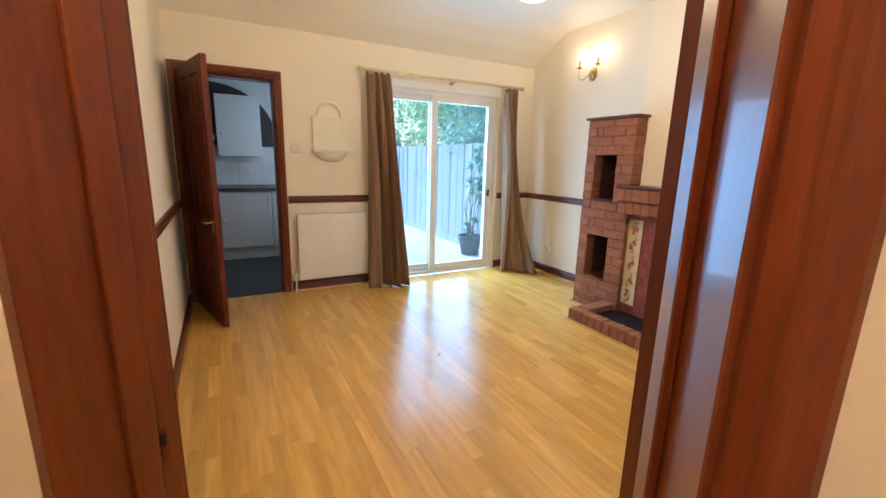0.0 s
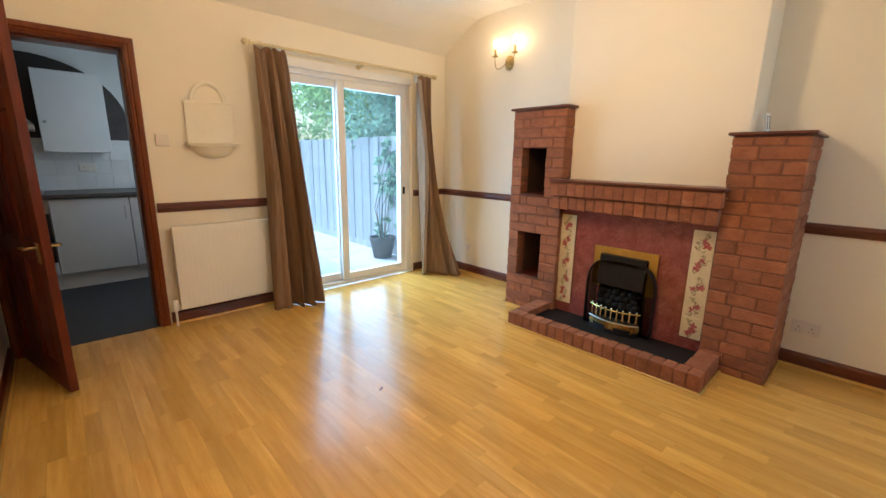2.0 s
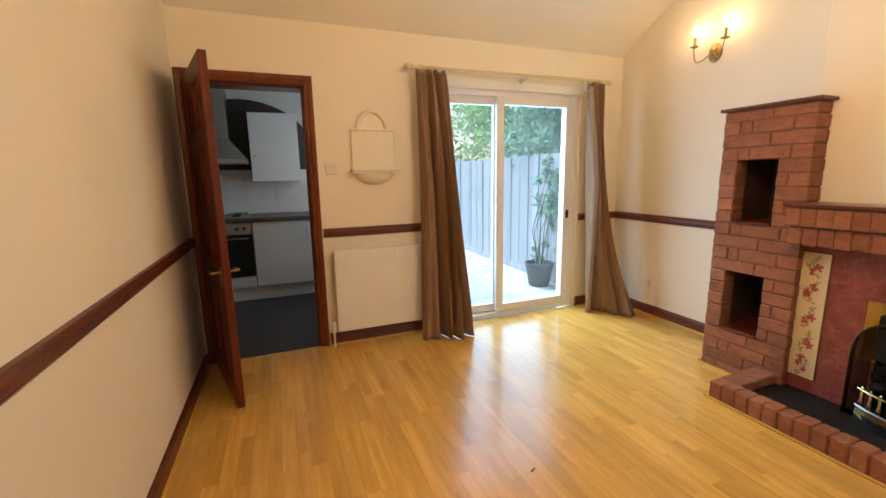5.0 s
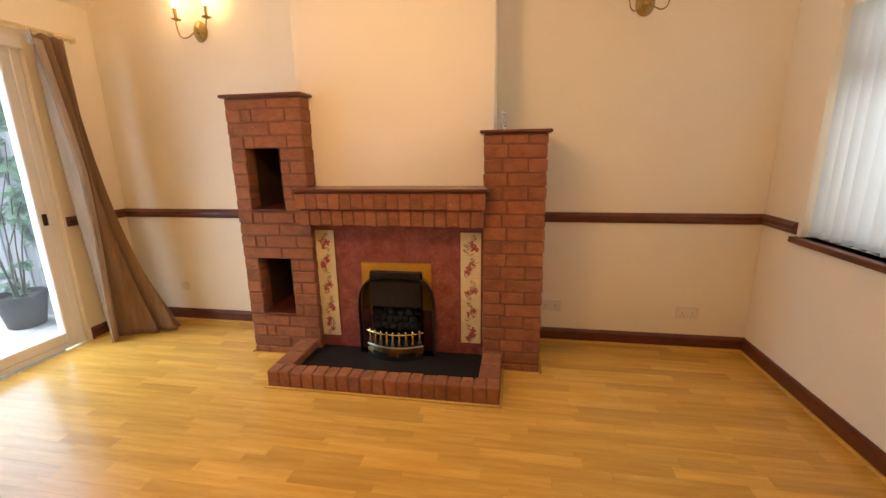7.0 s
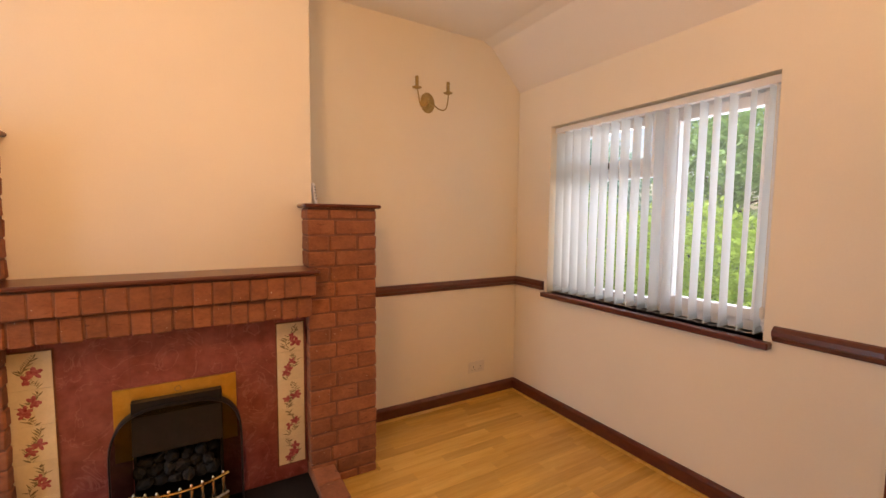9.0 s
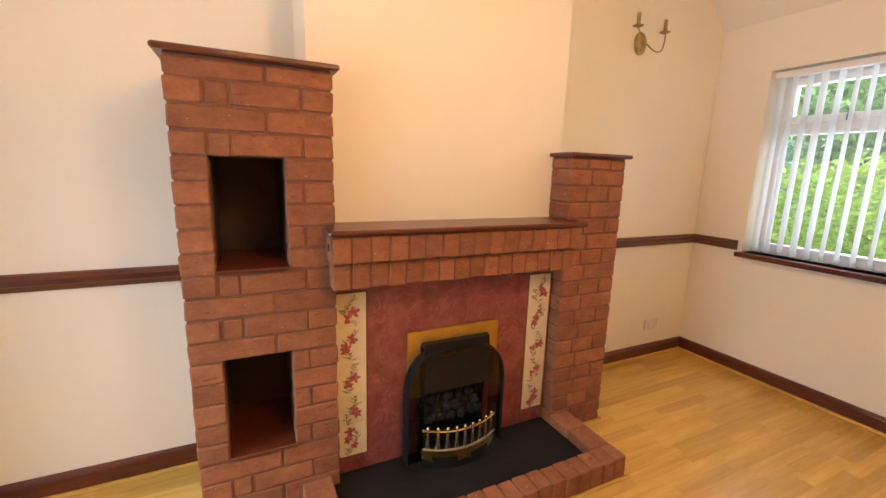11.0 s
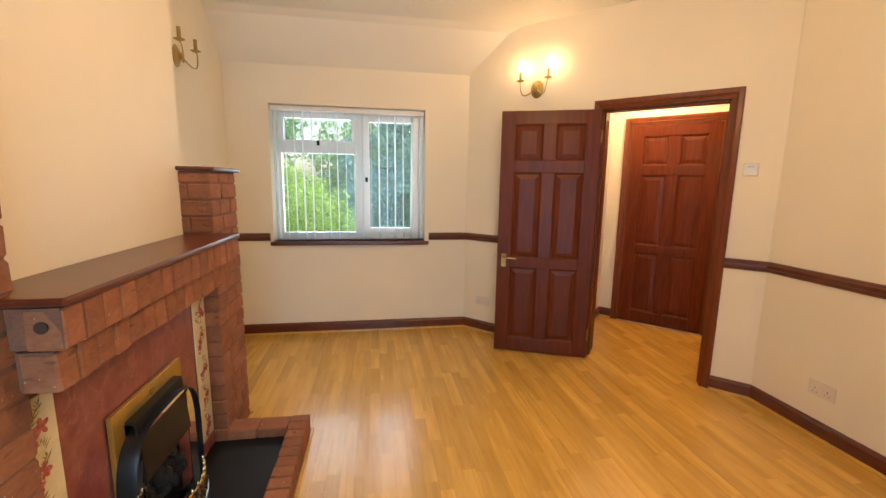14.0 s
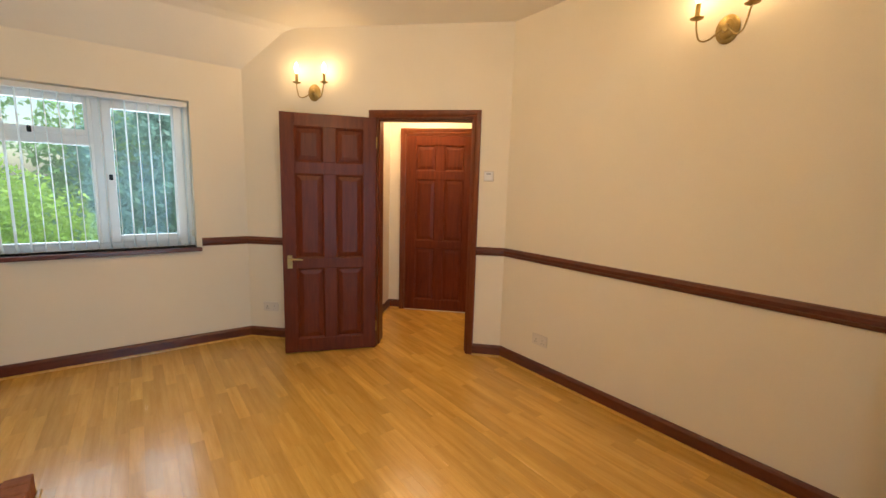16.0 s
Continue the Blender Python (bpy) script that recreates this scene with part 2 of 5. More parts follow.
# short dark drag marks left by the wire cut
dm, dn1 = bn.new("ShaderNodeMapping"), bn.new("ShaderNodeTexNoise")
dm.inputs["Scale"].default_value = (16, 16, 75)
dn1.inputs["Scale"].default_value = 1.0
dn1.inputs["Detail"].default_value = 3.0
bl.new([x for x in bn if x.type == 'VECT_MATH'][0].outputs[0], dm.inputs[0])
bl.new(dm.outputs[0], dn1.inputs["Vector"])
drag = bn.new("ShaderNodeMapRange")
drag.inputs[1].default_value, drag.inputs[2].default_value = 0.655, 0.71
drag.inputs[4].default_value = 0.55
bl.new(dn1.outputs["Fac"], drag.inputs[0])
mixd = bn.new("ShaderNodeMix")
mixd.data_type = 'RGBA'
bl.new(drag.outputs[0], mixd.inputs[0])
bl.new(mixc.outputs[2], mixd.inputs[6])
mixd.inputs[7].default_value = (0.10, 0.030, 0.017, 1)
bl.new(mixd.outputs[2], bn["Principled BSDF"].inputs["Base Color"])


def leafmat(name, c1, c2):
    m = mat(name, c1, c2, 0.55, 2.5, island=True, vary=0.35, world_space=True)
    n, lk = m.node_tree.nodes, m.node_tree.links
    t, mx = n.new("ShaderNodeBsdfTranslucent"), n.new("ShaderNodeMixShader")
    t.inputs[0].default_value = (*[min(1, c * 1.7) for c in c2], 1)
    mx.inputs[0].default_value = 0.35
    lk.new(n["Principled BSDF"].outputs[0], mx.inputs[1])
    lk.new(t.outputs[0], mx.inputs[2])
    lk.new(mx.outputs[0], n["Material Output"].inputs[0])
    return m


M_LEAF = leafmat("leaf_green", (0.15, 0.27, 0.09), (0.30, 0.46, 0.19))
M_LEAFDARK = leafmat("leaf_dark", (0.12, 0.23, 0.17), (0.24, 0.40, 0.31))
M_LEAFGOLD = leafmat("leaf_gold", (0.26, 0.40, 0.06), (0.44, 0.57, 0.12))


# ---- builders ----
def thing(name, m, label, category, group="", kind=""):
    ob = new(name)
    ob.empty_display_size = 0.05
    ob.matrix_basis = m
    return tagged(ob, label, category, group, kind)


def finish(bm, name, material, smooth=False):
    bmesh.ops.recalc_face_normals(bm, faces=bm.faces)
    me = bpy.data.meshes.new(name)
    bm.to_mesh(me)
    bm.free()
    for x in (material if isinstance(material, (list, tuple)) else [material]):
        me.materials.append(x)
    if smooth:
        for p in me.polygons:
            p.use_smooth = True
        me.set_sharp_from_angle(angle=radians(40))
    return me


def part(name, bm, material, parent, label="", smooth=False, m=None):
    """Links a bmesh as one mesh object under a thing or a part."""
    ob = new(name, bm if isinstance(bm, bpy.types.Mesh) else finish(bm, name, material, smooth))
    ob.parent = parent
    if m is not None:
        ob.matrix_basis = m
    if label:
        ob["label"] = label
    return ob


def setting(name, bm, material, label, category, smooth=False, m=None):
    ob = new(name, finish(bm, name, material, smooth))
    if m is not None:
        ob.matrix_basis = m
    return tagged(ob, label, category, kind="structure")


def box(bm, lo, hi, bevel=0.0, m=None, seg=1):
    lo, hi = [min(a, b) for a, b in zip(lo, hi)], [max(a, b) for a, b in zip(lo, hi)]
    r = bmesh.ops.create_cube(bm, size=1.0)
    vs = r["verts"]
    for v in vs:
        v.co = Vector([(a + b) / 2 + c * (b - a) for a, b, c in zip(lo, hi, v.co)])
    if bevel:
        es = list({e for v in vs for e in v.link_edges})
        r = bmesh.ops.bevel(bm, geom=es, offset=bevel, segments=seg, affect='EDGES', profile=0.5)
        vs = list({v for v in vs if v.is_valid} | {v for f in r["faces"] for v in f.verts})
    if m is not None:
        for v in vs:
            v.co = m @ v.co
    return vs


def boxes(*args, bevel=0.0, m=None):
    bm = bmesh.new()
    for lo, hi in args:
        box(bm, lo, hi, bevel, m)
    return bm


def tube(bm, pts, r, n=8, caps=True):
    """Sweeps a circle along points; r: one radius or one for each point."""
    pts = [Vector(p) for p in pts]
    rs = r if isinstance(r, (list, tuple)) else [r] * len(pts)
    rings = []
    side = None
    for i, p in enumerate(pts):
        d = (pts[min(i + 1, len(pts) - 1)] - pts[max(i - 1, 0)]).normalized()
        if side is None:
            side = d.orthogonal().normalized()
        side = (side - d * side.dot(d)).normalized()
        up = d.cross(side)
        rings.append([bm.verts.new(p + (side * math.cos(a) + up * math.sin(a)) * rs[i]) for a in [2 * math.pi * k / n for k in range(n)]])
    for a, b in zip(rings, rings[1:]):
        for k in range(n):
            bm.faces.new((a[k], a[(k + 1) % n], b[(k + 1) % n], b[k]))
    if caps:
        bm.faces.new(rings[0][::-1])
        bm.faces.new(rings[-1])


def turned(bm, profile, n=20, m=None):
    """Turns a profile of (radius, height) round z."""
    rings = []
    for r, z in profile:
        rings.append([bm.verts.new((r * math.cos(2 * math.pi * k / n), r * math.sin(2 * math.pi * k / n), z)) for k in range(n)])
    for a, b in zip(rings, rings[1:]):
        for k in range(n):
            bm.faces.new((a[k], a[(k + 1) % n], b[(k + 1) % n], b[k]))
    bm.faces.new(rings[0][::-1])
    bm.faces.new(rings[-1])
    if m is not None:
        for ring in rings:
            for v in ring:
                v.co = m @ v.co


def prism(bm, outline, lo, hi, m=None):
    """Extrudes an outline of (x, z) from y = lo to y = hi."""
    a = [bm.verts.new((x, lo, z)) for x, z in outline]
    b = [bm.verts.new((x, hi, z)) for x, z in outline]
    bm.faces.new(a)
    bm.faces.new(b[::-1])
    k = len(a)
    for i in range(k):
        bm.faces.new((a[i], b[i], b[(i + 1) % k], a[(i + 1) % k]))
    if m is not None:
        for v in a + b:
            v.co = m @ v.co


def rail(bm, p0, p1, profile):
    """A moulding from p0 to p1 on a wall; profile (out, z); the room lies to the left of the way from p0 to p1."""
    p0, p1 = Vector((*p0, 0)), Vector((*p1, 0))
    d = (p1 - p0).normalized()
    out = Vector((-d.y, d.x, 0))
    a = [bm.verts.new(p0 + out * o + Vector((0, 0, z))) for o, z in profile]
    b = [bm.verts.new(p1 + out * o + Vector((0, 0, z))) for o, z in profile]
    k = len(a)
    bm.faces.new(a)
    bm.faces.new(b[::-1])
    for i in range(k):
        bm.faces.new((a[i], b[i], b[(i + 1) % k], a[(i + 1) % k]))


def wall_boxes(x0, x1, h, t, holes, z0=-0.1):
    """Boxes of a wall along x whose room face is y = 0 and body y > 0, with holes (x0, x1, z0, z1)."""
    out = []
    xs = sorted({x0, x1, *[c for a in holes for c in a[:2]]})
    for a, b in zip(xs, xs[1:]):
        hole = [q for q in holes if q[0] <= a and q[1] >= b]
        if not hole:
            out.append(((a, 0, z0), (b, t, h)))
        else:
            q = hole[0]
            if q[2] > z0 + 0.101:
                out.append(((a, 0, z0), (b, t, q[2])))
            out.append(((a, 0, q[3]), (b, t, h)))
    return out


# ---- the shell of the room ----
EAST, WEST, NORTH, SOUTH = 4.42, 0.64, 5.55, 0.81
DIAG = pose(1.55, 1.55, 0, 0, 0, 135)   # local x runs from the window's corner to the west corner, y outwards to the hall
DN = DIAG
KD = (0.69, 1.475, 2.02)      # kitchen doorway: x0, x1, top
PD = (2.40, 3.93, 2.075)      # patio doorway
WD = (2.695, 4.066, 0.87, 2.078)
HD = (0.145, 1.008, 2.02)     # hall doorway along DIAG

setting("wall_north", boxes(*wall_boxes(-0.6, 4.75, 2.8, 0.28, [(KD[0], KD[1], -0.1, KD[2]), (PD[0], PD[1], -0.1, PD[2])]), m=pose(0, NORTH, 0)),
        M_WALL, "cream painted wall with the patio doors and kitchen doorway", "wall")
setting("wall_east", boxes(((EAST, 0.4, -0.1), (EAST + 0.25, 5.549, 2.8))), M_WALL, "cream painted wall behind the fireplace", "wall")
setting("wall_south", boxes(*wall_boxes(-4.419, -1.9, 2.8, 0.28, [(-WD[1], -WD[0], WD[2], WD[3])]), m=pose(0, SOUTH, 0, 0, 0, 180)),
        M_WALL, "cream painted wall with the window", "wall")
setting("wall_west", boxes(((WEST - 0.12, 2.40, -0.1), (WEST, 5.549, 2.8))), M_WALL, "plain cream painted wall", "wall")
setting("wall_diagonal", boxes(*wall_boxes(-1.10, 1.282, 2.8, 0.20, [(HD[0], HD[1], -0.1, HD[2])]), m=DN),
        M_WALL, "cream painted wall cutting the corner with the hall doorway", "wall")
setting("chimney_breast", boxes(((4.07, 2.51, 0.0), (4.419, 3.74, 2.78)), bevel=0.004), M_WALL, "cream painted chimney breast above the brick fireplace", "wall")

bm = bmesh.new()
prof = [(0.74, 2.335), (0.81, 2.40), (1.09, 2.69), (1.17, 2.722), (4.93, 2.722), (5.06, 2.705), (5.20, 2.655), (5.38, 2.55), (5.55, 2.425), (5.62, 2.38),
        (5.62, 2.86), (0.74, 2.86)]
va = [bm.verts.new((0.40, y, z)) for y, z in prof]
vb = [bm.verts.new((4.62, y, z)) for y, z in prof]
bm.faces.new(va)
bm.faces.new(vb[::-1])
for i in range(len(prof)):
    j = (i + 1) % len(prof)
    bm.faces.new((va[i], vb[i], vb[j], va[j]))
setting("ceiling", bm, M_CEIL, "off-white ceiling sloping down along both long sides", "ceiling")

# hall behind the diagonal doorway
setting("hall_wall_back", boxes(*wall_boxes(-0.40, 2.2, 2.45, 0.12, []), m=DN @ pose(0, 1.235, 0)), M_WALL, "cream hall wall with a closed door", "wall")
setting("hall_wall_side", boxes(((-0.18, 0.201, -0.1), (-0.06, 1.234, 2.45)), m=DN), M_WALL, "cream hall wall beside the doorway", "wall")
setting("hall_wall_end", boxes(((1.9, 0.201, -0.1), (2.02, 1.234, 2.45)), m=DN), M_WALL, "cream hall wall at the far end", "wall")
setting("hall_wall_corner", boxes(((1.283, 0.06, -0.1), (2.02, 0.20, 2.45)), m=DN), M_WALL, "cream hall wall along the room", "wall")
setting("hall_ceiling", boxes(((-0.36, 0.201, 2.45), (2.02, 1.36, 2.55)), m=DN), M_CEIL, "off-white hall ceiling", "ceiling")

# floor bases
setting("floor", boxes(((0.52, 0.48, -0.12), (4.70, 5.56, -0.009))), M_GAP, "light beech laminate floor laid in narrow strips", "floor")
setting("hall_floor", boxes(((-0.18, -0.02, -0.115), (2.02, 1.355, -0.012)), m=DN), M_GAP, "base of the hall's laminate floor", "floor")
setting("kitchen_floor", boxes(((-0.6, 5.561, -0.12), (2.3, 7.9, 0.0))), M_KFLOOR, "dark grey vinyl kitchen floor", "floor")

# ---- trims ----
SK = [(0, 0.001), (0.020, 0.001), (0.020, 0.076), (0.014, 0.088), (0.008, 0.094), (0, 0.096)]
DA = [(0, 0.878), (0.012, 0.880), (0.020, 0.890), (0.022, 0.900), (0.030, 0.908), (0.030, 0.928), (0.020, 0.936), (0.014, 0.944), (0, 0.948)]


def at_diag(u, out=0.0):
    v = DN @ Vector((u, -out, 0))
    return (v.x, v.y)


QB = [(0.0205, 0.0005), (0.034, 0.0005), (0.032, 0.008), (0.027, 0.0125), (0.0205, 0.014)]


def trims(p0, p1, both=True):
    if both is not False:
        bm = bmesh.new()
        rail(bm, p0, p1, QB)
        setting("floor_bead", bm, M_PLANK, "beech quadrant bead along the skirting board", "trim")
    for nm, pr in (("baseboard", SK), ("dado_rail", DA)) if both is True else ((both, SK if both == "baseboard" else DA),):
        bm = bmesh.new()
        rail(bm, p0, p1, pr)
        setting(nm, bm, M_TRIM, "dark mahogany " + ("skirting board" if pr is SK else "moulded dado rail") + " on the cream wall", "trim")


trims((EAST, NORTH), (PD[1] + 0.02, NORTH))
trims((PD[0] - 0.02, NORTH), (KD[1] + 0.05, NORTH))
trims((WEST, NORTH - 0.03), (WEST, 2.46))
trims(at_diag(1.287), at_diag(HD[1] + 0.035))
trims(at_diag(HD[0] - 0.035), at_diag(-(1.55 - SOUTH) * math.sqrt(2)))
trims((3.1 - SOUTH, SOUTH), (WD[0] - 0.04, SOUTH))
trims((WD[0] - 0.04, SOUTH), (WD[1] + 0.03, SOUTH), "baseboard")
trims((WD[1] + 0.03, SOUTH), (EAST, SOUTH))
trims((EAST, SOUTH), (EAST, 2.215))
trims((EAST, 4.16), (EAST, NORTH))
trims(tuple((DN @ Vector((-0.06, 1.233, 0))).xy), tuple((DN @ Vector((-0.06, 0.202, 0))).xy), "baseboard")
trims(tuple((DN @ Vector((0.08, 1.234, 0))).xy), tuple((DN @ Vector((-0.06, 1.234, 0))).xy), "baseboard")


def door_case(name, w0, w1, top, depth, m, label, stop=0.0, bare=False):
    """Lining, stops and architraves on both faces of a wall whose room face is y = 0; bare: no architrave on the far face's last side."""
    t = 0.028
    case = thing(name, m, label, "door frame", kind="structure")
    for nm, lo, hi in (("jamb", (w0, 0.0, 0), (w0 + t, depth, top - t)), ("jamb", (w1 - t, 0.0, 0), (w1, depth, top - t)), ("head", (w0, 0.0, top - t), (w1, depth, top))):
        part(nm, boxes((lo, hi), bevel=0.002), M_FRAME, case)
    s0, s1 = 0.046 + stop, 0.046 + stop + 0.05
    for lo, hi in (((w0 + t, s0, 0), (w0 + t + 0.012, s1, top - t)), ((w1 - t - 0.012, s0, 0), (w1 - t, s1, top - t)), ((w0 + t, s0, top - t - 0.012), (w1 - t, s1, top - t))):
        part("stop", boxes((lo, hi), bevel=0.002), M_FRAME, case)
    for y0, sg in ((0.0, -1), (depth, 1)):
        for side in ((0,) if bare and sg > 0 else (0, 1)):
            bm = bmesh.new()
            e = w0 + t - 0.008 if side == 0 else w1 - t + 0.008
            d = -1 if side == 0 else 1
            pr = [(0, 0), (0, 0.012), (0.012, 0.016), (0.020, 0.012), (0.028, 0.018), (0.050, 0.021), (0.058, 0.016), (0.060, 0)]
            vs = []
            for z in (0.0, 1.0):
                vs.append([bm.verts.new((e + d * a, y0 + sg * o, (0 if z == 0 else top - t + 0.008 + a))) for a, o in pr])
            k = len(pr)
            bm.faces.new(vs[0])
            bm.faces.new(vs[1][::-1])
            for i in range(k):
                bm.faces.new((vs[0][i], vs[0][(i + 1) % k], vs[1][(i + 1) % k], vs[1][i]))
            part("architrave", bm, M_FRAME, case)
        bm = bmesh.new()
        e0, e1, zz = w0 + t - 0.008, w1 - t + 0.008, top - t + 0.008
        vs = [[bm.verts.new((e0 - a, y0 + sg * o, zz + a)) for a, o in pr], [bm.verts.new((e1 + a, y0 + sg * o, zz + a)) for a, o in pr]]
        bm.faces.new(vs[0])
        bm.faces.new(vs[1][::-1])
        for i in range(k):
            bm.faces.new((vs[0][i], vs[0][(i + 1) % k], vs[1][(i + 1) % k], vs[1][i]))
        part("architrave", bm, M_FRAME, case)
    return case


def six_panel_door(name, m, w, h, label, handle=True, mirror=False):
    """Local x from the hinge, y through the thickness, z up."""
    d = thing(name, m, label, "door")
    t = 0.020
    st, mu = 0.108, 0.100
    fr = [(0.060, 0.368), (0.410, 0.760), (0.808, 0.948)]     # panel rows as shares of the height
    bm = bmesh.new()
    box(bm, (0, -t, 0), (st, t, h), 0.0025)
    box(bm, (w - st, -t, 0), (w, t, h), 0.0025)
    zs = [0.0] + [c * h for p in fr for c in p] + [h]
    for i in range(0, len(zs), 2):
        box(bm, (st, -t + 0.0005, zs[i]), (w - st, t - 0.0005, zs[i + 1]), 0.0025)
    c = w / 2
    for a, b in fr:
        box(bm, (c - mu / 2, -t + 0.0005, a * h), (c + mu / 2, t - 0.0005, b * h), 0.0025)
    part("leaf", bm, M_WOOD, d)
    for a, b in fr:
        for x0, x1 in ((st, c - mu / 2), (c + mu / 2, w - st)):
            bm = bmesh.new()
            z0, z1 = a * h, b * h
            for s in (-1, 1):
                rings = []
                for ins, y in ((0.0, 0.0), (0.0, 0.016), (0.010, 0.012), (0.014, 0.006), (0.050, 0.014)):
                    rings.append([bm.verts.new((x, s * y, z)) for x, z in ((x0 + ins, z0 + ins), (x1 - ins, z0 + ins), (x1 - ins, z1 - ins), (x0 + ins, z1 - ins))])
                for p, q in zip(rings, rings[1:]):
                    for k in range(4):
                        bm.faces.new((p[k], p[(k + 1) % 4], q[(k + 1) % 4], q[k]))
                bm.faces.new(rings[-1])
            part("panel", bm, M_WOOD, d)
    if handle:
        for s in (-1, 1):
            bm = bmesh.new()
            zc = 0.785
            box(bm, (w - 0.075, s * t, zc - 0.055), (w - 0.035, s * (t + 0.006), zc + 0.055), 0.002)
            hd = part("handle_plate", bm, M_OLDBRASS, d, "worn brass lever handle plate")
            bm = bmesh.new()
            tube(bm, [(w - 0.055, s * (t + 0.006), zc + 0.03), (w - 0.055, s * (t + 0.045), zc + 0.03), (w - 0.065, s * (t + 0.052), zc + 0.03),
                      (w - 0.11, s * (t + 0.052), zc + 0.028), (w - 0.16, s * (t + 0.048), zc + 0.022)], [0.008, 0.008, 0.009, 0.008, 0.006], 10)
            part("lever", bm, M_OLDBRASS, hd, smooth=True)
    for z in (0.2, h - 0.2):
        bm = bmesh.new()
        tube(bm, [(-0.004, t + 0.004, z - 0.045), (-0.004, t + 0.004, z + 0.045)], 0.006, 8)
        box(bm, (-0.0015, -t + 0.006, z - 0.04), (0.0, t + 0.004, z + 0.04))
        part("hinge", bm, M_OLDBRASS, d)
    return d


door_case("door_frame_kitchen", KD[0], KD[1], KD[2], 0.28, pose(0, NORTH, 0), "dark mahogany moulded frame round the kitchen doorway")
door_case("door_frame_hall", HD[0], HD[1], HD[2], 0.20, DN, "dark mahogany moulded frame round the hall doorway", bare=True)
six_panel_door("door_1", pose(0.722, 5.522, 0.008, 0, 0, math.degrees(math.atan2(4.79 - 5.522, 0.925 - 0.722))), 0.755, 1.98,
               "open six-panel mahogany door to the kitchen")
hp = DN @ Vector((HD[0] + 0.030, -0.03, 0))
six_panel_door("door_2", pose(hp.x, hp.y, 0.008, 0, 0, math.degrees(math.atan2(1.415 - hp.y, 2.155 - hp.x))), 0.755, 1.98,
               "wide open six-panel mahogany door to the hall")
# worn strike plate on the hall door's jamb
sp = thing("strike_plate", DN @ pose(HD[1] - 0.028, 0.022, 0.78), "worn dark strike plate on the door jamb", "strike plate")
part("plate", boxes(((-0.0015, 0.0, -0.035), (0.0, 0.022, 0.035)), ((-0.0025, 0.004, -0.030), (-0.0015, 0.018, -0.004)), bevel=0.0004), M_WOOD, sp)
part("latch_hole", boxes(((-0.0032, 0.006, 0.004), (-0.0015, 0.016, 0.026))), M_BLACK, sp)
# closed door across the hall
HX = 0.115
door_case("door_frame_closed", HX + 0.0, HX + 0.83, 2.05, 0.03, DN @ pose(0, 1.205, 0), "dark mahogany frame round the closed hall door", stop=-0.05)
six_panel_door("door_3", DN @ pose(HX + 0.035, 1.222, 0.008), 0.76, 2.0, "closed six-panel mahogany door across the hall", handle=False)
# bright strip added to imitate light showing through the gap under the door
setting("threshold", boxes(((HX + 0.03, 1.180, 0.0005), (HX + 0.80, 1.203, 0.006)), bevel=0.002, m=DN), M_STEEL, "bright strip imitating the line of light under the closed hall door", "threshold")

# ---- patio doors ----
pd = thing("patio_door", pose(0, NORTH + 0.035, 0), "white plastic sliding patio doors with two glass leaves", "patio door", kind="structure")
X0, X1, ZT = PD[0] + 0.002, PD[1] - 0.002, PD[2] - 0.002
for nm, lo, hi in (("frame_side", (X0, 0, 0.002), (X0 + 0.055, 0.11, ZT)), ("frame_side", (X1 - 0.055, 0, 0.002), (X1, 0.11, ZT)),
                   ("frame_head", (X0 + 0.055, 0, ZT - 0.06), (X1 - 0.055, 0.11, ZT)), ("threshold", (X0 + 0.055, 0, 0.002), (X1 - 0.055, 0.11, 0.040))):
    part(nm, boxes((lo, hi), bevel=0.004), M_UPVC, pd)
XM = 3.115
for nm, a, b, y0, y1 in (("sliding_leaf", X0 + 0.05, XM + 0.02, 0.058, 0.104), ("fixed_leaf", XM - 0.05, X1 - 0.045, 0.008, 0.054)):
    z0, z1, s = 0.042, ZT - 0.055, 0.075
    bm = boxes(((a, y0, z0), (a + s, y1, z1)), ((b - s, y0, z0), (b, y1, z1)), ((a + s, y0, z0), (b - s, y1, z0 + s)), ((a + s, y0, z1 - s), (b - s, y1, z1)), bevel=0.005)
    leaf = part(nm, bm, M_UPVC, pd)
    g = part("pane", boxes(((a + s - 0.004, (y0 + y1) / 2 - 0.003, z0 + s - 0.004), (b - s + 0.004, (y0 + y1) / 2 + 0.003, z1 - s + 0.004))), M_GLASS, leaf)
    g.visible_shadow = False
    if nm == "fixed_leaf":
        bm = bmesh.new()
        box(bm, (b - 0.052, y0 - 0.012, 0.905), (b - 0.022, y0, 0.985), 0.004)
        part("lock", bm, M_BLACK, leaf, "small black door lock")
setting("reveal_trim", boxes(((PD[0] + 0.004, NORTH - 0.006, PD[2] - 0.022), (PD[1] - 0.004, NORTH + 0.034, PD[2] + 0.05)), bevel=0.003), M_UPVC, "white strip above the patio doors", "trim")

# ---- curtain pole and curtains ----
pole = thing("curtain_pole", pose(0, 5.445, 2.158), "cream wooden curtain pole with turned ends above the patio doors", "curtain pole")
bm = bmesh.new()
tube(bm, [(2.25, 0, -0.003), (4.13, 0, 0.006)], 0.014, 12)
part("rod", bm, M_POLE, pole, smooth=True)
for x, s in ((2.25, -1), (4.13, 1)):
    bm = bmesh.new()
    turned(bm, [(0.014, 0), (0.020, 0.004), (0.020, 0.010), (0.012, 0.014), (0.022, 0.028), (0.026, 0.040), (0.022, 0.054), (0.010, 0.064), (0.002, 0.068)], 14,
           pose(x, 0, 0, 0, 90 * s, 0))
    part("finial", bm, M_POLE, pole, smooth=True)
